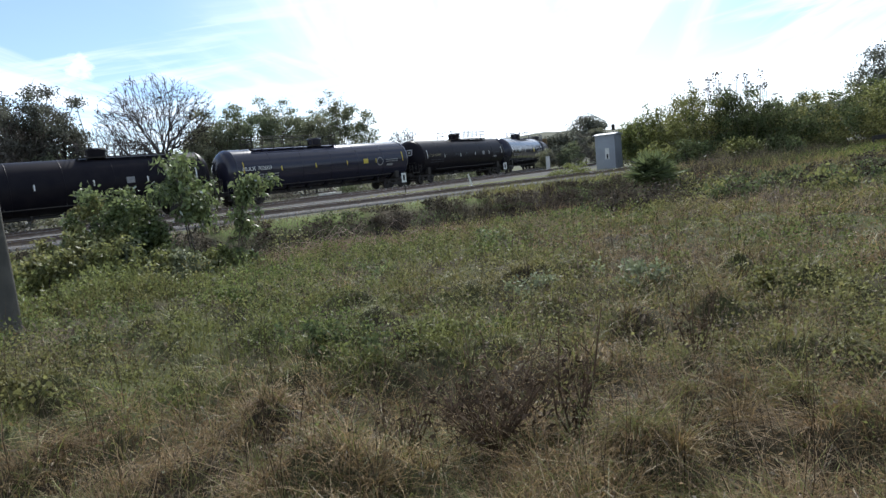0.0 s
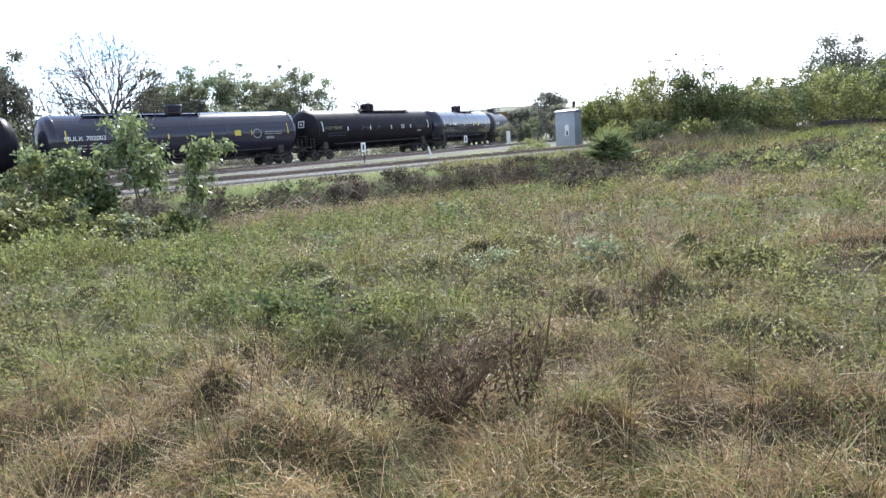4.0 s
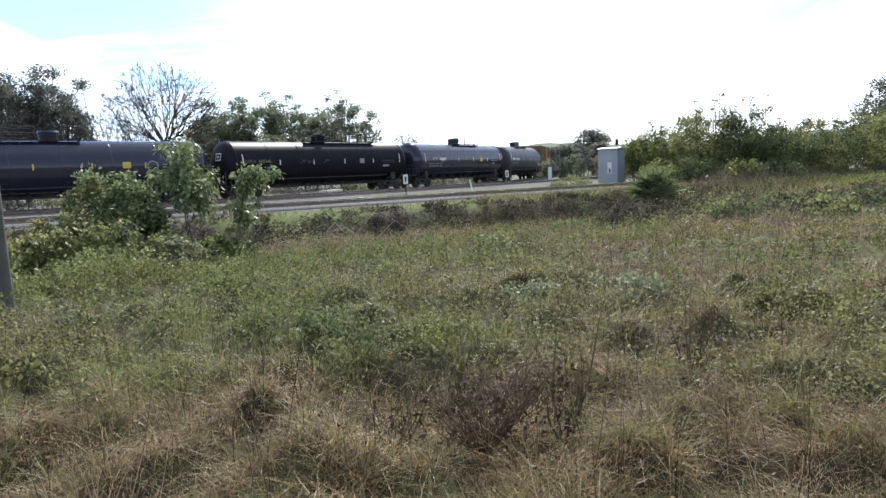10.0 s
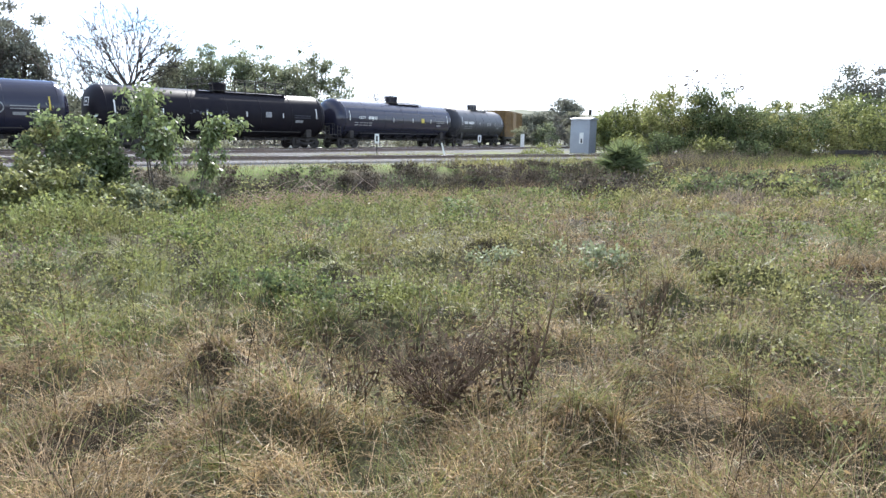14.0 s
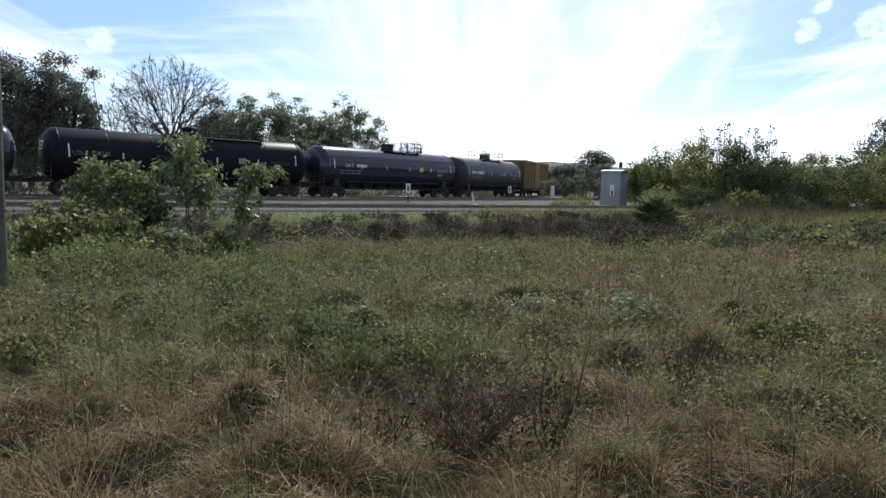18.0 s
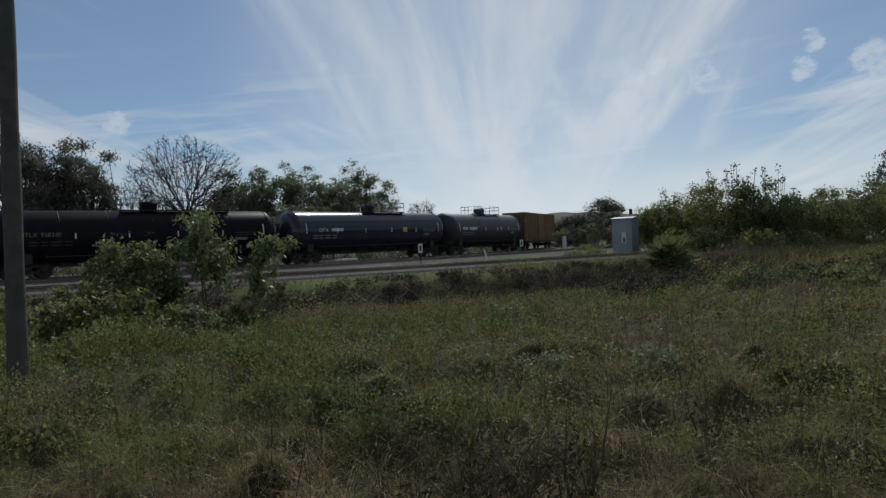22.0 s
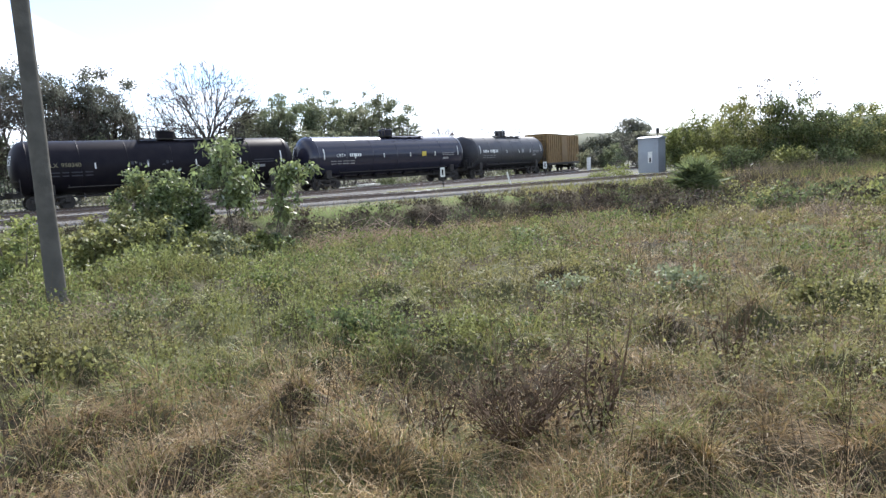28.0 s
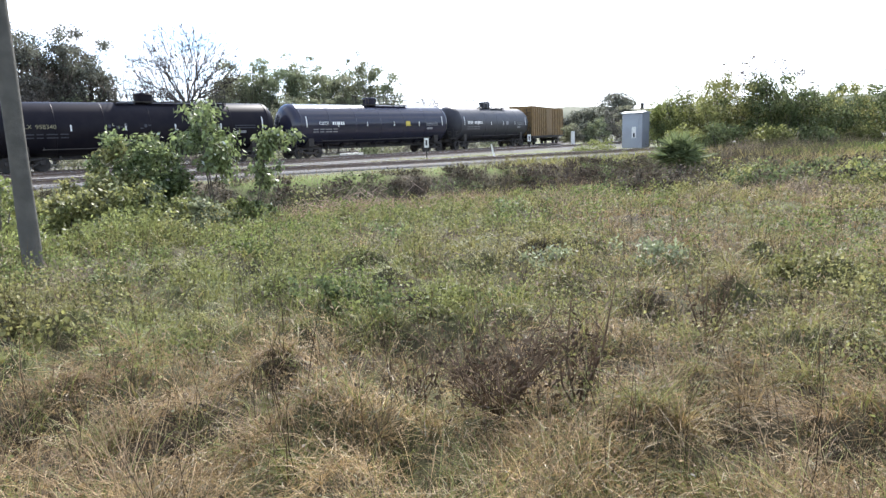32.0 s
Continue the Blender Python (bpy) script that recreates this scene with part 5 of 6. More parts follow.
tall_stalks()
for az, d, h, w, s in ((9.6, 118, 4.6, 6, 91), (11.2, 118, 6.2, 6.5, 92), (13.7, 116, 9.6, 6.8, 93), (15.4, 122, 5.6, 6, 94), (17.6, 125, 6.6, 7, 95)):
    tree("far_tree", "dark green tree beyond the tracks", s, polar(az, d), h, w, M_LEAF_OAK, 8500, 0.3, 46, 0.0, 0.16, group="trees beyond the tracks", lump=0.2, squash=0.6)


for k, (az, d, h, w) in enumerate(((9.9, 84, 3.1, 3.2), (10.9, 80, 3.3, 3.0), (12.0, 80, 3.9, 3.4), (13.2, 82, 4.7, 3.2), (14.3, 84, 5.6, 3.2), (15.6, 82, 3.6, 3.2))):
    shrub("trackside_bush", "grey-green bushes at the bend of the track", 930 + k, polar(az, d), (w * 0.5, 1.3, h), M_LEAF_OAK if k % 2 else M_LEAF_MID, 3000, 0.17, 34, group="bushes at the bend", lump=0.26, stems=8)


def palmetto():
    """Fan palm: ribbed fans of narrow leaflets on arching stalks."""
    rng = np.random.default_rng(3)
    base = polar(18.9, 25.6)
    root = rooted("fan_palm", "dark green low fan palm at the ditch end", "palm", base, sink=0.02)
    for k in range(54):
        a = rng.uniform(0, 2 * np.pi)
        up = rng.uniform(0.2, 1.45)
        d = np.array([math.cos(a) * math.cos(up), math.sin(a) * math.cos(up), math.sin(up)])
        stalk = d * rng.uniform(0.45, 0.85) + np.array([0, 0, 0.75])
        pairs = [ribbons(rng, np.array([[0, 0, 0.6]]), stalk[None], np.array([0.03]), 0.05, 2)]
        side = np.cross(d, (0, 0, 1))
        side /= np.linalg.norm(side)
        nrm = np.cross(side, d)
        n = 17
        ang = np.linspace(-1.9, 1.9, n)
        tips = stalk + 0.62 * (np.cos(ang)[:, None] * d + np.sin(ang)[:, None] * side) - np.array([0, 0, 1]) * (0.12 + 0.1 * np.abs(ang))[:, None] + nrm * 0.05
        pairs.append(ribbons(rng, np.repeat(stalk[None], n, 0), tips, np.full(n, 0.085), 0.03, 2))
        v, f = joined(pairs)
        dead = up < 0.24
        sub("frond", v, f, M_RUSTLEAF if dead else M_LEAF_DEEP, root, "rusty dead frond" if dead else "")
    bm = bmesh.new()
    tube(bm, (0, 0, 0), (0, 0, 0.7), 0.16, 0.12, 10)
    part("trunk", bm, M_BARK, root)


palmetto()


def build_hill():
    az = np.radians(np.linspace(-60, 60, 121))
    v, f = [], []
    for i, t in enumerate(az):
        d = 520
        top = 21 + 2 * math.sin(i * 0.21) + 1.0 * math.sin(i * 0.63 + 1) + 0.6 * math.sin(i * 2.1)
        for dd, z in ((d, -1), (d + 20, top * 0.6), (d + 45, top), (d + 140, -1)):
            v.append((dd * math.sin(t), dd * math.cos(t), z))
    for i in range(len(az) - 1):
        for j in range(3):
            f.append((i * 4 + j, (i + 1) * 4 + j, (i + 1) * 4 + j + 1, i * 4 + j + 1))
    ob = new("hill", mesh_np("hill", np.array(v), np.array(f)[:, ::-1], [M_HILL], smooth=True))
    tagged(ob, "low wooded hill on the horizon", "hill", kind="structure")


build_hill()


# ---- field plants ----
def field_points(rng, n, r0=1.6, r1=30.0, power=1.25, az=42):
    """Points of the field, closer together near its near edge."""
    u = rng.uniform(size=n)
    k = 2 - power
    r = (r0**k + u * (r1**k - r0**k)) ** (1 / k)
    t = np.radians(rng.uniform(-az, az, n))
    return r * np.sin(t), r * np.cos(t)


def dryness(x, y):
    """How dry the field is: straw near the path and to its east, greener in its middle and west."""
    d = np.hypot(x, y)
    t = np.degrees(np.arctan2(x, y))
    near = 0.76 - 0.66 * smooth(4.0, 5.6, d + 0.02 * t)
    east = 0.36 * smooth(2, 16, t) * smooth(4.5, 6, d)
    edge = 0.14 * smooth(12, 16, d) * smooth(-12, 5, t)
    return near + east + edge + 0.26 * wave(x, y, 1.1, 0.3, 1.7) + 0.2 * wave(x, y, 2.9, 2.0, 0.4)


def stuff(name, v, f, material, label, category="grass"):
    ob = new(name, mesh_np(name, v, f, [material]))
    return tagged(ob, label, category, kind="stuff")


def arching(rng, x, y, ox, oy, height, width, droop, segs=3):
    """Blades that rise from (x, y), lean out along (ox, oy) and arch over."""
    n = len(x)
    z = ground_z(x, y) - 0.02
    root = np.stack([x, y, z], 1)
    h = height * rng.uniform(0.55, 1.3, n)
    out = np.stack([ox, oy, 0 * ox], 1) * (h * rng.uniform(0.4, 1.1, n))[:, None]
    side = np.stack([-oy, ox, rng.normal(size=n) * 0.5], 1) + rng.normal(size=(n, 3)) * 0.35
    side /= np.linalg.norm(side, axis=1)[:, None] + 1e-9
    fall = droop * rng.uniform(0.3, 1.2, n)
    rows = []
    for i in range(segs + 1):
        u = i / segs
        rise = h * (1.25 * u - fall * u * u)
        p = root + out * (u**1.4) + np.stack([0 * h, 0 * h, rise], 1)
        p[:, 2] = np.maximum(p[:, 2], z + 0.015)
        w = (width * (1 - 0.8 * u) * 0.5)[:, None]
        rows += [p - side * w, p + side * w]
    k = 2 * (segs + 1)
    base = np.arange(n)[:, None] * k
    f = np.concatenate([base + np.array([[2 * i, 2 * i + 1, 2 * i + 3, 2 * i + 2]]) for i in range(segs)], 0)
    return np.stack(rows, 1).reshape(-1, 3), f


def tufts(rng, n, per, keep, height, spread, width, droop, r0=1.7, r1=17.0, power=1.3):
    """Arching blades gathered into tufts where keep(x, y) allows."""
    cx, cy = field_points(rng, n, r0, r1, power)
    ok = keep(cx, cy) & (away(cx, cy) > 15.0)
    cx, cy = cx[ok], cy[ok]
    size = np.clip(rng.lognormal(0, 0.5, len(cx)), 0.35, 2.2)
    i = np.repeat(np.arange(len(cx)), per)
    a = rng.uniform(0, 2 * np.pi, len(i))
    q = np.abs(rng.normal(size=len(i))) * spread * size[i]
    x, y = cx[i] + np.cos(a) * q, cy[i] + np.sin(a) * q
    a = a + rng.normal(size=len(i)) * 0.6
    d = np.hypot(x, y)
    return arching(rng, x, y, np.cos(a), np.sin(a), height * size[i], width * (0.55 + 0.10 * d), droop)


def build_field():
    rng = np.random.default_rng(9)
    fuzz = lambda x, y: dryness(x, y) + rng.normal(size=len(x)) * 0.16
    mound = lambda x, y: wave(x, y, 4.2, 1.2, 0.3) > -0.12
    v, f = joined([
        tufts(rng, 1500, 46, lambda x, y: (fuzz(x, y) > 0.55) & mound(x, y), 0.17, 0.09, 0.0042, 1.25, 1.7, 9.0),
        tufts(rng, 700, 40, lambda x, y: fuzz(x, y) > 0.5, 0.26, 0.12, 0.006, 1.1, 7.0, 18.0),
    ])
    stuff("dry_grass", v, f, M_DRY, "matted dry straw-coloured grass tufts in the open field")
    v, f = joined([
        tufts(rng, 1300, 44, lambda x, y: (fuzz(x, y) > 0.42) & (wave(x, y, 0.8, 1.1, 0.4) > -0.2) & mound(x, y), 0.22, 0.09, 0.0048, 0.8),
    ])
    stuff("reddish_grass", v, f, M_REDDRY, "reddish-brown seeding grass tufts in the open field")
    v, f = joined([
        tufts(rng, 1500, 46, lambda x, y: (fuzz(x, y) < 0.55) & mound(x, y), 0.2, 0.1, 0.0058, 0.8),
        tufts(rng, 500, 44, lambda x, y: fuzz(x, y) > 0.4, 0.16, 0.05, 0.0055, 0.9, 1.7, 8.0),
    ])
    stuff("green_grass", v, f, M_GRASS, "green rank grass tufts in the open field")
    # blades that drape over the hummocks
    pairs = {0: [], 1: [], 2: []}
    for hx, hy, r, h in HUMMOCKS:
        dry = float(dryness(np.array(hx), np.array(hy)))
        n = int(300 * (r / 0.22) ** 1.3)
        a = rng.uniform(0, 2 * np.pi, n)
        q = np.abs(rng.normal(size=n)) * r * 0.62
        x, y = hx + np.cos(a) * q, hy + np.sin(a) * q
        a = a + rng.normal(size=n) * 0.7
        comb = rng.uniform(0, 2 * np.pi)
        kind = 0 if dry > 0.5 else 2
        if kind == 0 and (r * 100) % 3 < 1:
            kind = 1
        d = math.hypot(hx, hy)
        pairs[kind].append(arching(rng, x, y, np.cos(a) + 0.6 * math.cos(comb), np.sin(a) + 0.6 * math.sin(comb), np.full(n, 0.07 + 0.26 * h) * rng.uniform(0.35, 1.5, n), np.full(n, 0.005 * (0.55 + 0.1 * d)), 1.45))
    for kind, name, m, label in ((0, "dry_hummocks", M_DRY, "straw-coloured grass draped over hummocks"), (1, "reddish_hummocks", M_REDDRY, "reddish dry grass draped over hummocks"), (2, "green_hummocks", M_GRASS, "green grass draped over hummocks")):
        v, f = joined(pairs[kind])
        stuff(name, v, f, m, label)
    # withered leaf scraps
    x, y = field_points(rng, 40000, 1.6, 14, 1.35)
    ok = (fuzz(x, y) > 0.3) & (wave(x, y, 4.2, 1.2, 0.3) > -0.6)
    x, y = x[ok], y[ok]
    p = np.stack([x, y, ground_z(x, y) + np.abs(rng.normal(size=len(x))) * 0.09], 1)
    v, f = leaf_quads(rng, p, 0.016 + 0.0022 * np.hypot(x, y), 0.45)
    stuff("withered_scraps", v, f, M_SCRAP, "withered brown leaf scraps among the grass", "dead leaves")
    # fallen straw
    def fallen(n, r1, keep, l0, l1, width, lift):
        x, y = field_points(rng, n, 1.6, r1, 1.3)
        ok = keep(x, y)
        x, y = x[ok], y[ok]
        n = len(x)
        a, ln = rng.uniform(0, 2 * np.pi, n), rng.uniform(l0, l1, n)
        p = np.stack([x, y, ground_z(x, y) + rng.uniform(0.01, lift, n)], 1)
        q = p + np.stack([np.cos(a) * ln, np.sin(a) * ln, rng.normal(size=n) * 0.3 * ln], 1)
        q[:, 2] = np.maximum(q[:, 2], ground_z(q[:, 0], q[:, 1]) + 0.01)
        return ribbons(rng, p, q, width * (0.6 + 0.1 * np.hypot(x, y)), 0.15, 2)

    v, f = fallen(26000, 13, lambda x, y: fuzz(x, y) > 0.3, 0.05, 0.2, 0.0035, 0.12)
    stuff("fallen_straw", v, f, M_DRY, "fallen brown straw lying over the field", "straw")
    v, f = fallen(5200, 11, lambda x, y: (fuzz(x, y) > 0.25) & (wave(x, y, 2.3, 0.7, 1.2) > -0.25), 0.05, 0.24, 0.0034, 0.16)
    stuff("bleached_stems", v, f, M_STRAW, "bleached pale stems lying over the dry grass", "straw")
    # broad-leaved weeds that creep over the grass in leafy domes
    cx, cy = field_points(rng, 4200, 3.0, 20, 1.15)
    ok = (fuzz(cx, cy) < 0.5) & (away(cx, cy) > 15) & (wave(cx, cy, 1.7, 1.5, 0.2) > -0.4) & (wave(cx, cy, 4.2, 1.2, 0.3) > -0.2)
    cx, cy = cx[ok], cy[ok]
    size = np.clip(rng.lognormal(-0.12, 0.42, len(cx)), 0.4, 1.9)
    i = np.repeat(np.arange(len(cx)), 62)
    d = rng.normal(size=(len(i), 3))
    d /= np.linalg.norm(d, axis=1)[:, None]
    d *= rng.uniform(0.7, 1.08, len(i))[:, None]
    x, y = cx[i] + d[:, 0] * 0.2 * size[i], cy[i] + d[:, 1] * 0.2 * size[i]
    p = np.stack([x, y, ground_z(cx, cy)[i] + 0.05 + np.abs(d[:, 2]) * 0.33 * size[i]], 1)
    v, f = leaf_quads(rng, p, 0.016 + 0.0021 * np.hypot(x, y), 0.68, droop=0.1)
    stuff("broad_weeds", v, f, M_WEED, "small broad-leaved weeds among the grass", "weeds")
    # seeding grass stems over the whole field
    x, y = field_points(rng, 9000, 4.2, 16, 1.0)
    ok = (away(x, y) > 17.5) & (wave(x, y, 1.3, 0.2, 0.9) + rng.normal(size=len(x)) * 0.4 > 0.05)
    x, y = x[ok], y[ok]
    n, d = len(x), np.hypot(x, y)
    h = rng.uniform(0.14, 0.38, n)
    p = np.stack([x, y, ground_z(x, y)], 1)
    q = p + np.stack([rng.normal(size=n) * 0.1, rng.normal(size=n) * 0.1, h], 1)
    heads = leaf_quads(rng, q, 0.03 + 0.003 * d, 0.3, droop=-0.9)
    v, f = joined([ribbons(rng, p, q, 0.0032 * (0.7 + 0.12 * d), 0.1, 2), heads])
    stuff("seeding_grass", v, f, M_SEED, "thin grey-tan seeding grass stems over the field")
    # thin dark stalks
    x, y = field_points(rng, 1300, 2.4, 15, 1.1)
    n = len(x)
    h = rng.uniform(0.35, 0.75, n)
    p = np.stack([x, y, ground_z(x, y)], 1)
    q = p + np.stack([rng.normal(size=n) * 0.08, rng.normal(size=n) * 0.08, h], 1)
    v, f = ribbons(rng, p, q, 0.006 * (0.6 + 0.08 * np.hypot(x, y)), 0.06, 3)
    stuff("weed_stalks", v, f, M_DEADWEED, "thin dark standing weed stalks", "stalks")


build_field()
tall_weeds()


def leafy_weed(seed, x, y, w, h, material, label, leaf=0.05, count=420):
    rng = np.random.default_rng(seed)
    root = rooted("leafy_weed", label, "weed", (x, y), "leafy weeds in the field", 0.02)
    c = np.stack([rng.normal(size=14) * w * 0.4, rng.normal(size=14) * w * 0.35, rng.uniform(0.3, 0.95, 14) * h], 1)
    p, out = shell(rng, c, np.full(14, 0.28 * min(w, h)), count)
    p[:, 2] = np.abs(p[:, 2])
    v, f = leaf_quads(rng, p, leaf, 0.65, out=out)
    sub("foliage", v, f, material, root)
    for e in c[:7]:
        v, f = limbs_mesh([(np.array([e[0] * 0.2, e[1] * 0.2, 0]), e, 0.006, 0.003)], 5)
        sub("stem", v, f, M_WEED, root)


for k, (x, y, w, h) in enumerate(((0.98, 6.95, 0.34, 0.46), (2.06, 6.9, 0.36, 0.38), (0.97, 12.3, 0.5, 0.5), (-1.06, 9.95, 0.36, 0.45), (-0.11, 5.7, 0.25, 0.26), (-2.18, 5.0, 0.3, 0.24), (3.3, 6.4, 0.25, 0.3), (-0.65, 7.1, 0.4, 0.25), (-3.4, 4.7, 0.3, 0.3), (-2.75, 8.4, 0.35, 0.35))):
    leafy_weed(200 + k, x, y, w, h, M_LEAF_MINT if k < 2 else M_LEAF_SAP if k < 4 else M_WEED, "bright leafy green weed among dry grass" if k < 4 else "low leafy green weed among the grass", 0.04 + 0.0015 * y)
# clumps in shade: the deep-green leaf colour carries their darkness
for k, (x, y, w, h) in enumerate(((-0.62, 5.1, 0.32, 0.3), (-1.1, 5.35, 0.3, 0.28), (-3.7, 6.5, 0.35, 0.3), (0.3, 5.6, 0.25, 0.25))):
    leafy_weed(230 + k, x, y, w, h, M_LEAF_DEEP, "leafy weed clump with shade in its dark leaf colour", 0.04, 520)


# ---- ditch ----
def along(s, q):
    return np.array((-12.2, 30.1))[None] + s[:, None] * TRACK_U + q[:, None] * TRACK_N


def ditch_plants():
    rng = np.random.default_rng(12)

    def stand(n, s0, s1, q0, q1, h0, width, lean, wav):
        s, q = rng.uniform(s0, s1, n), rng.uniform(q0, q1, n)
        p = along(s, q)
        x, y = p[:, 0], p[:, 1]
        h = h0 * np.clip(0.75 + 0.5 * wave(x, y, wav, 0.5, 0.1), 0.2, 1.4) * rng.uniform(0.5, 1.2, n)
        root = np.stack([x, y, ground_z(x, y) - 0.02], 1)
        t = rng.uniform(0, 2 * np.pi, n)
        tip = root + np.stack([np.cos(t) * lean * h, np.sin(t) * lean * h, h], 1)
        return ribbons(rng, root, tip, np.full(n, width), 0.3, 2)

    v, f = stand(20000, -18, 44, 6.4, 13.5, 0.7, 0.015, 0.6, 1.1)
    stuff("ditch_brush", v, f, M_BRUSH, "dark dry brush and stalks filling the ditch", "brush")
    v, f = stand(8000, -20, 60, 2.8, 5.4, 0.13, 0.03, 0.8, 0.9)
    stuff("bank_grass", v, f, M_GRASS, "short bright green grass on the track bank")
    v, f = stand(9000, 2, 44, 12.5, 18, 0.5, 0.013, 0.4, 1.3)
    stuff("ditch_edge_grass", v, f, M_REDDRY, "pinkish dry grass on the ditch edge")
    v, f = stand(6000, -30, 10, 14.5, 20, 0.24, 0.022, 0.7, 1.5)
    stuff("ditch_edge_weeds", v, f, M_GRASS, "rank green grass on the ditch edge")
    v, f = stand(9000, 12, 52, -9, 4.5, 0.2, 0.035, 0.8, 0.6)
    stuff("siding_grass", v, f, M_GRASS, "grass growing over the far end of the siding")
    v, f = stand(9000, -16, 46, 4.6, 9.5, 1.0, 0.012, 0.45, 1.4)
    stuff("ditch_stalks", v, f, M_SEED, "pale tan dead stalks standing in the ditch", "stalks")
    v, f = stand(4200, -3, 7, 14.0, 17.2, 0.42, 0.012, 0.9, 1.7)
    stuff("bleached_edge_grass", v, f, M_PINK, "pinkish bleached grass at the ditch edge")
    # the field's far eastern part, towards the rise
    n = 26000
    t, d = np.radians(rng.uniform(2, 42, n)), 15 + 22 * rng.uniform(0, 1, n) ** 1.2
    x, y = d * np.sin(t), d * np.cos(t)
    ok = away(x, y) > 12
    x, y, d, n = x[ok], y[ok], d[ok], ok.sum()
    w = wave(x, y, 1.0, 0.8, 0.2)
    root = np.stack([x, y, ground_z(x, y) - 0.02], 1)
    h = rng.uniform(0.1, 0.3, n) * (1 + 0.5 * w)
    tip = root + np.stack([rng.normal(size=n) * 0.2, rng.normal(size=n) * 0.2, h], 1)
    for name, pick, m, label in (("east_dry_grass", w > 0.15, M_SEED, "grey-brown dry grass of the far field"), ("east_green_grass", w <= 0.15, M_GRASS, "green grass of the far field")):
        v, f = ribbons(rng, root[pick], tip[pick], np.full(pick.sum(), 0.024), 0.35, 2)
        stuff(name, v, f, m, label)
    # scattered grass between the tracks and out to the rise
    n = 16000
    t, d = np.radians(rng.uniform(4, 42, n)), rng.uniform(24, 62, n)
    x, y = d * np.sin(t), d * np.cos(t)
    root = np.stack([x, y, ground_z(x, y) - 0.02], 1)
    ok = away(x, y) > 3
    h = rng.uniform(0.2, 0.55, n)
    tip = root + np.stack([rng.normal(size=n) * 0.2, rng.normal(size=n) * 0.2, h], 1)
    v, f = ribbons(rng, root[ok], tip[ok], np.full(ok.sum(), 0.05), 0.3, 2)
    stuff("rise_grass", v, f, M_GRASS, "pale green grass on the gentle rise")
    n = 10000
    t, d = np.radians(rng.uniform(26, 37, n)), rng.uniform(40, 56, n)
    x, y = d * np.sin(t), d * np.cos(t)
    root = np.stack([x, y, ground_z(x, y) - 0.02], 1)
    tip = root + np.stack([rng.normal(size=n) * 0.12, rng.normal(size=n) * 0.12, rng.uniform(0.12, 0.34, n)], 1)
    v, f = ribbons(rng, root, tip, np.full(n, 0.06), 0.3, 2)
    stuff("lawn_grass", v, f, M_LAWN, "bright fresh grass before the thicket")


ditch_plants()
rng_ditch = np.random.default_rng(77)
for k in range(170):
    s, q = -12 + k * 0.345 + rng_ditch.normal() * 0.9, rng_ditch.uniform(4.9, 8.8)
    p = along(np.array([s]), np.array([q]))[0]
    kind = rng_ditch.uniform()
    w = rng_ditch.uniform(0.6, 1.9)
    top = rng_ditch.uniform(0.0, 0.5) - 0.15 * float(smooth(7, 1, s))
    h = max(0.4, top - float(ground_z(p[0], p[1])))
    m, words = (M_LEAF_DEEP, "dark green") if kind < 0.18 else (M_LEAF_BUSH, "olive") if kind < 0.28 else (M_BRUSH, "grey-brown dry")
    shrub("ditch_bush", words + " scrubby bush in the ditch", 300 + k, p, (w, w * 0.8, h), m, 560, 0.09, 30, group="scrubby bushes in the ditch", lump=0.28, stems=12)


def brush_heap():
    """Bleached fallen branches and straw on the ditch edge."""
    rng = np.random.default_rng(58)
    root = rooted("brush_heap", "heap of bleached pinkish dead branches and straw", "brush heap", (-2.65, 17.3), sink=0.02)
    for k in range(46):
        p = np.array([rng.normal() * 0.8, rng.normal() * 0.4, abs(rng.normal()) * 0.22])
        a = rng.uniform(-0.9, 0.9) + (math.pi if k % 2 else 0)
        ln = rng.uniform(0.4, 1.0)
        q = p + np.array([math.cos(a) * ln * 0.5, math.sin(a) * 0.3 * ln, ln * rng.uniform(0.05, 0.45)])
        e = q + np.array([math.cos(a) * ln * 0.45, rng.normal() * 0.12, ln * rng.uniform(-0.4, 0.15)])
        v, f = limbs_mesh([(p, q, 0.009, 0.007), (q, e, 0.007, 0.003), (q, q + rng.normal(size=3) * 0.2, 0.006, 0.003)], 5)
        sub("branch", v, f, M_PALEWOOD, root)
    n = 1500
    p = rng.normal(size=(n, 3)) * np.array([0.8, 0.4, 0.0])
    q = p + rng.normal(size=(n, 3)) * np.array([0.15, 0.15, 0.06]) + np.array([0, 0, 0.32])
    v, f = ribbons(rng, p, q, np.full(n, 0.012), 0.3, 2)
    sub("straw", v, f, M_PINK, root, kind="stuff")


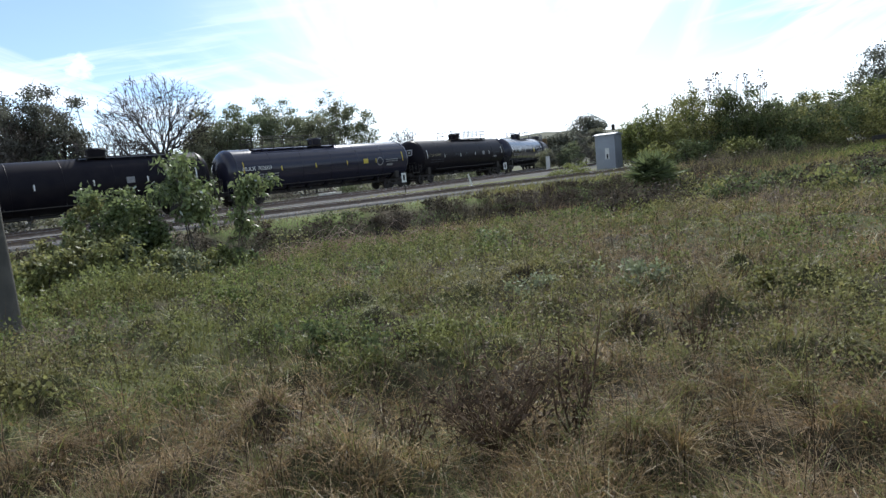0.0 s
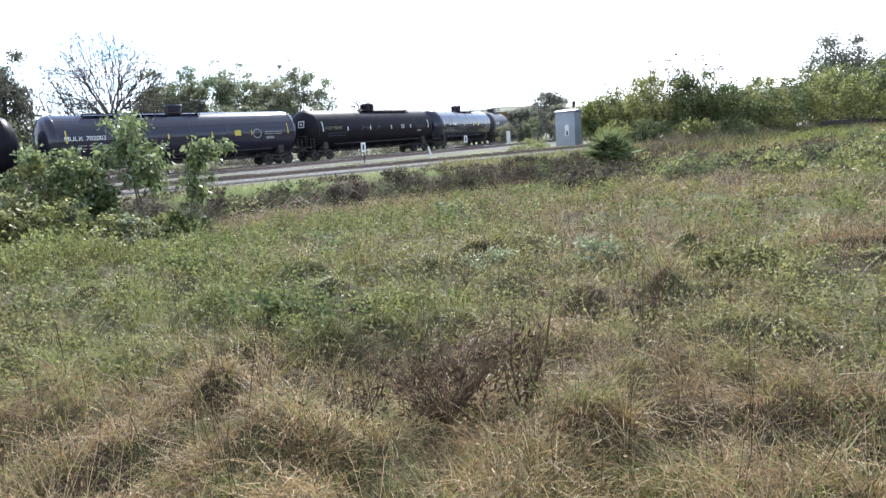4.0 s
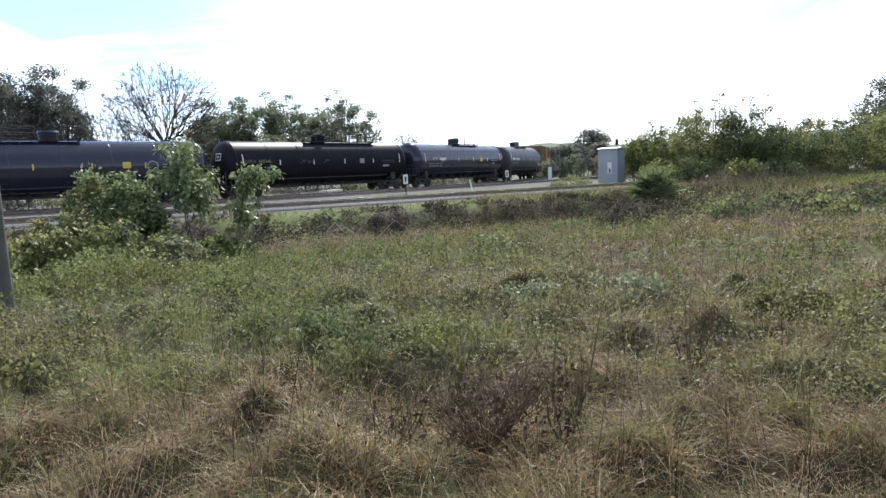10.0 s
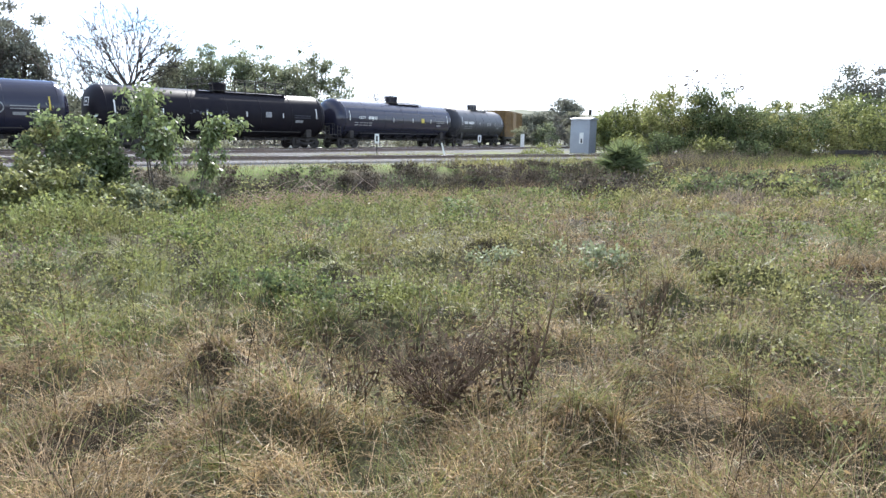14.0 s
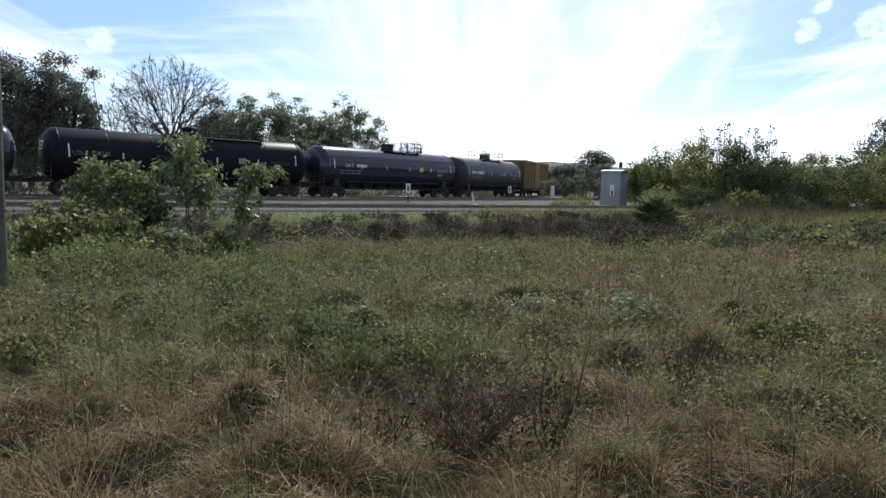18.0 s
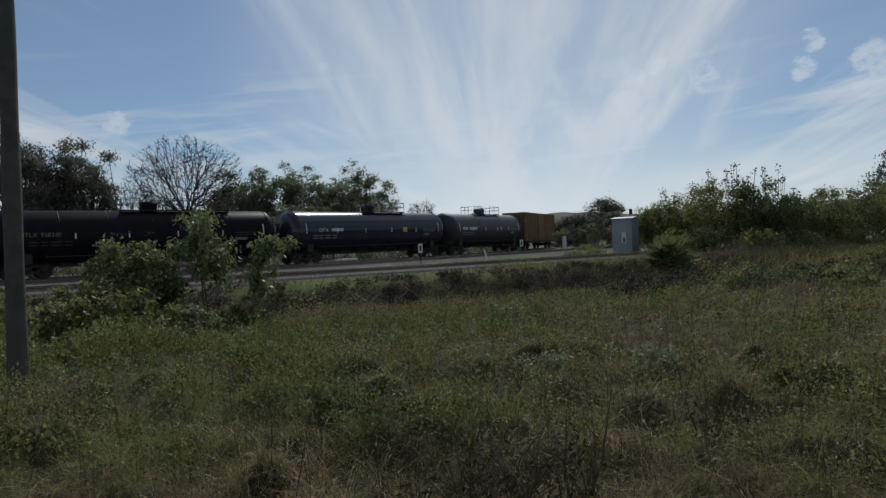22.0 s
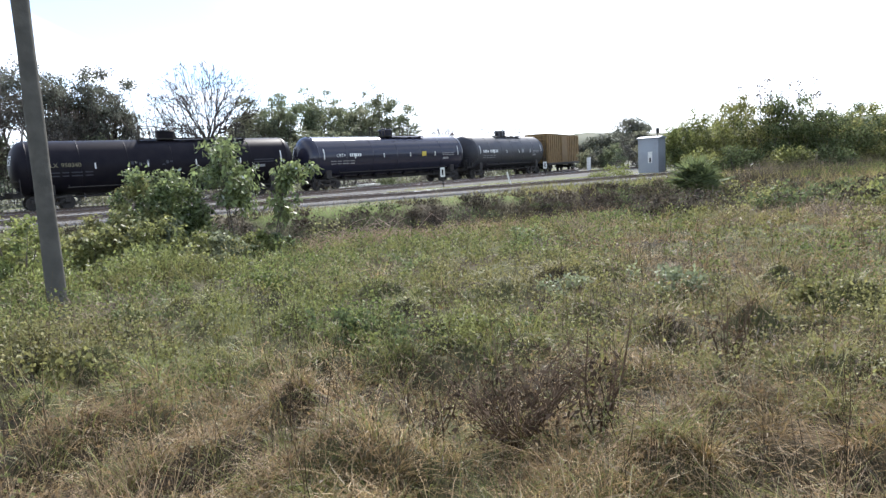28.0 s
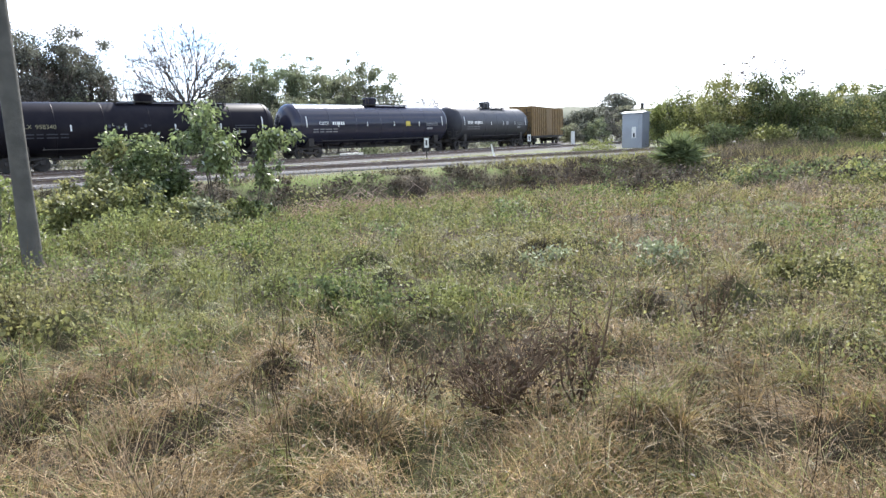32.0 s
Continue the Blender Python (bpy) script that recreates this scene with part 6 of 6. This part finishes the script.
brush_heap()
for k, (az, d, h) in enumerate(((11.2, 46, 1.2), (12.0, 47, 1.6), (12.9, 46, 1.3), (10.2, 48, 0.9))):
    shrub("field_bush", "tall yellow-green weeds before the cabinet", 350 + k, polar(az, d), (0.6, 0.5, h), M_LEAF_THICKET, 500, 0.1, 14, group="low scrub in the far field", lump=0.5, stems=5)
for k in range(125):
    az, d = rng_ditch.uniform(11, 42), 18 + 22 * rng_ditch.uniform(0, 1) ** 1.2
    p = polar(az, d)
    if away(*p) < 11 or (26 < az < 37 and d > 33):
        continue
    m = rng_ditch.uniform()
    w = rng_ditch.uniform(0.7, 1.5)
    mm, words = (M_LEAF_DEEP, "dark green") if m < 0.45 else (M_BRUSH, "grey-brown dry") if m < 0.85 else (M_LEAF_THICKET, "yellow-green")
    shrub("field_bush", words + " low scrub bush in the far field", 360 + k, p, (w, w * 0.8, rng_ditch.uniform(0.6, 1.15)), mm, 540, 0.1, 20, group="low scrub in the far field", lump=0.3, stems=6)
for k, (az, d, w, h) in enumerate(((15.6, 27, 1.0, 1.2), (17.4, 26, 0.9, 0.9), (20.4, 26.5, 1.0, 1.0), (22.0, 28, 1.2, 1.1), (13.0, 30, 1.1, 1.3), (11.0, 31, 1.0, 1.3))):
    shrub("field_bush", "rusty-brown and green scrub round the palm", 390 + k, polar(az, d), (w, 0.8, h), (M_RUSTLEAF, M_LEAF_DEEP, M_BRUSH)[k % 3], 1700, 0.065, 26, group="low scrub in the far field", lump=0.28)


TUFTS = (
    (0.88, 3.08, 0.16, 0.24, 500, M_GRASS), (-1.18, 3.45, 0.2, 0.22, 500, M_GRASS), (-0.75, 2.6, 0.28, 0.16, 650, M_GRASS), (1.2, 2.5, 0.22, 0.14, 500, M_GRASS), (-0.3, 4.3, 0.25, 0.2, 500, M_GRASS),
    (1.05, 2.95, 0.16, 0.34, 420, M_DRY), (0.75, 2.75, 0.2, 0.3, 420, M_DRY), (-1.0, 3.1, 0.22, 0.3, 480, M_DRY), (1.5, 3.25, 0.2, 0.32, 420, M_DRY), (-1.8, 3.6, 0.2, 0.28, 420, M_DRY), (-0.45, 2.9, 0.2, 0.26, 420, M_DRY),
)


def grass_tuft(seed, x, y, w, h, n, material, label):
    rng = np.random.default_rng(seed)
    root = rooted("grass_tuft", label, "grass", (x, y), "grass tufts by the path", 0.0)
    a = rng.uniform(0, 2 * np.pi, n)
    q = np.abs(rng.normal(size=n)) * w * 0.4
    px, py = x + np.cos(a) * q, y + np.sin(a) * q
    v, f = arching(rng, px, py, np.cos(a), np.sin(a), np.full(n, h * 0.62) * rng.uniform(0.4, 1.3, n), np.full(n, 0.0048), 1.1)
    sub("blade_clump", v - np.array(root.location), f, material, root, kind="stuff")


for k, (x, y, w, h, n, m) in enumerate(TUFTS):
    grass_tuft(700 + k, x, y, w, h, n, m, "fresh yellow-green grass tuft among straw" if m is M_GRASS else "drooping pale straw tuft")


def dead_weed(seed, base, height, label, stems=26, wide=0.62, leaves=420, thick=1.0):
    rng = np.random.default_rng(seed)
    root = rooted("dead_weed", label, "weed", base, "dead branching weeds", 0.02)
    for k in range(stems):
        a = rng.uniform(0, 2 * np.pi)
        tip = np.array([math.cos(a) * wide * height, math.sin(a) * wide * 0.8 * height, height * rng.uniform(0.6, 1.1)]) * rng.uniform(0.6, 1.1)
        mid = tip * 0.5 + rng.normal(size=3) * 0.03
        bars = [(np.zeros(3), mid, 0.006 * thick, 0.004 * thick), (mid, tip, 0.004 * thick, 0.0015 * thick)]
        for j in range(9):
            p = tip * rng.uniform(0.25, 0.98)
            bars.append((p, p + rng.normal(size=3) * 0.07 + np.array([0, 0, 0.06]), 0.0025, 0.001))
        v, f = limbs_mesh(bars, 5)
        sub("stem", v, f, M_DEADWEED, root)["kind"] = "stuff"
    c = rng.normal(size=(leaves, 3)) * np.array([0.3 * wide, 0.28 * wide, 0.16]) * height * 1.3 + np.array([0, 0, 0.42 * height])
    c[:, 2] = np.abs(c[:, 2])
    v, f = leaf_quads(rng, c, 0.04, 0.4)
    sub("withered_leaves", v, f, M_DEADWEED, root, kind="stuff")
    return root


dead_weed(91, (0.16, 3.2), 0.6, "dark reddish dead branching weed", 38, 0.8, 620)
dead_weed(92, (0.62, 3.35), 0.72, "dark upright dead weed stem", 6, 0.25, 200, 1.6)
dead_weed(93, (-0.35, 3.5), 0.5, "thin reddish dead weed", 8, 0.5, 80)
dead_weed(94, (1.6, 4.1), 0.55, "thin reddish dead weed", 6, 0.35, 60)

motions()
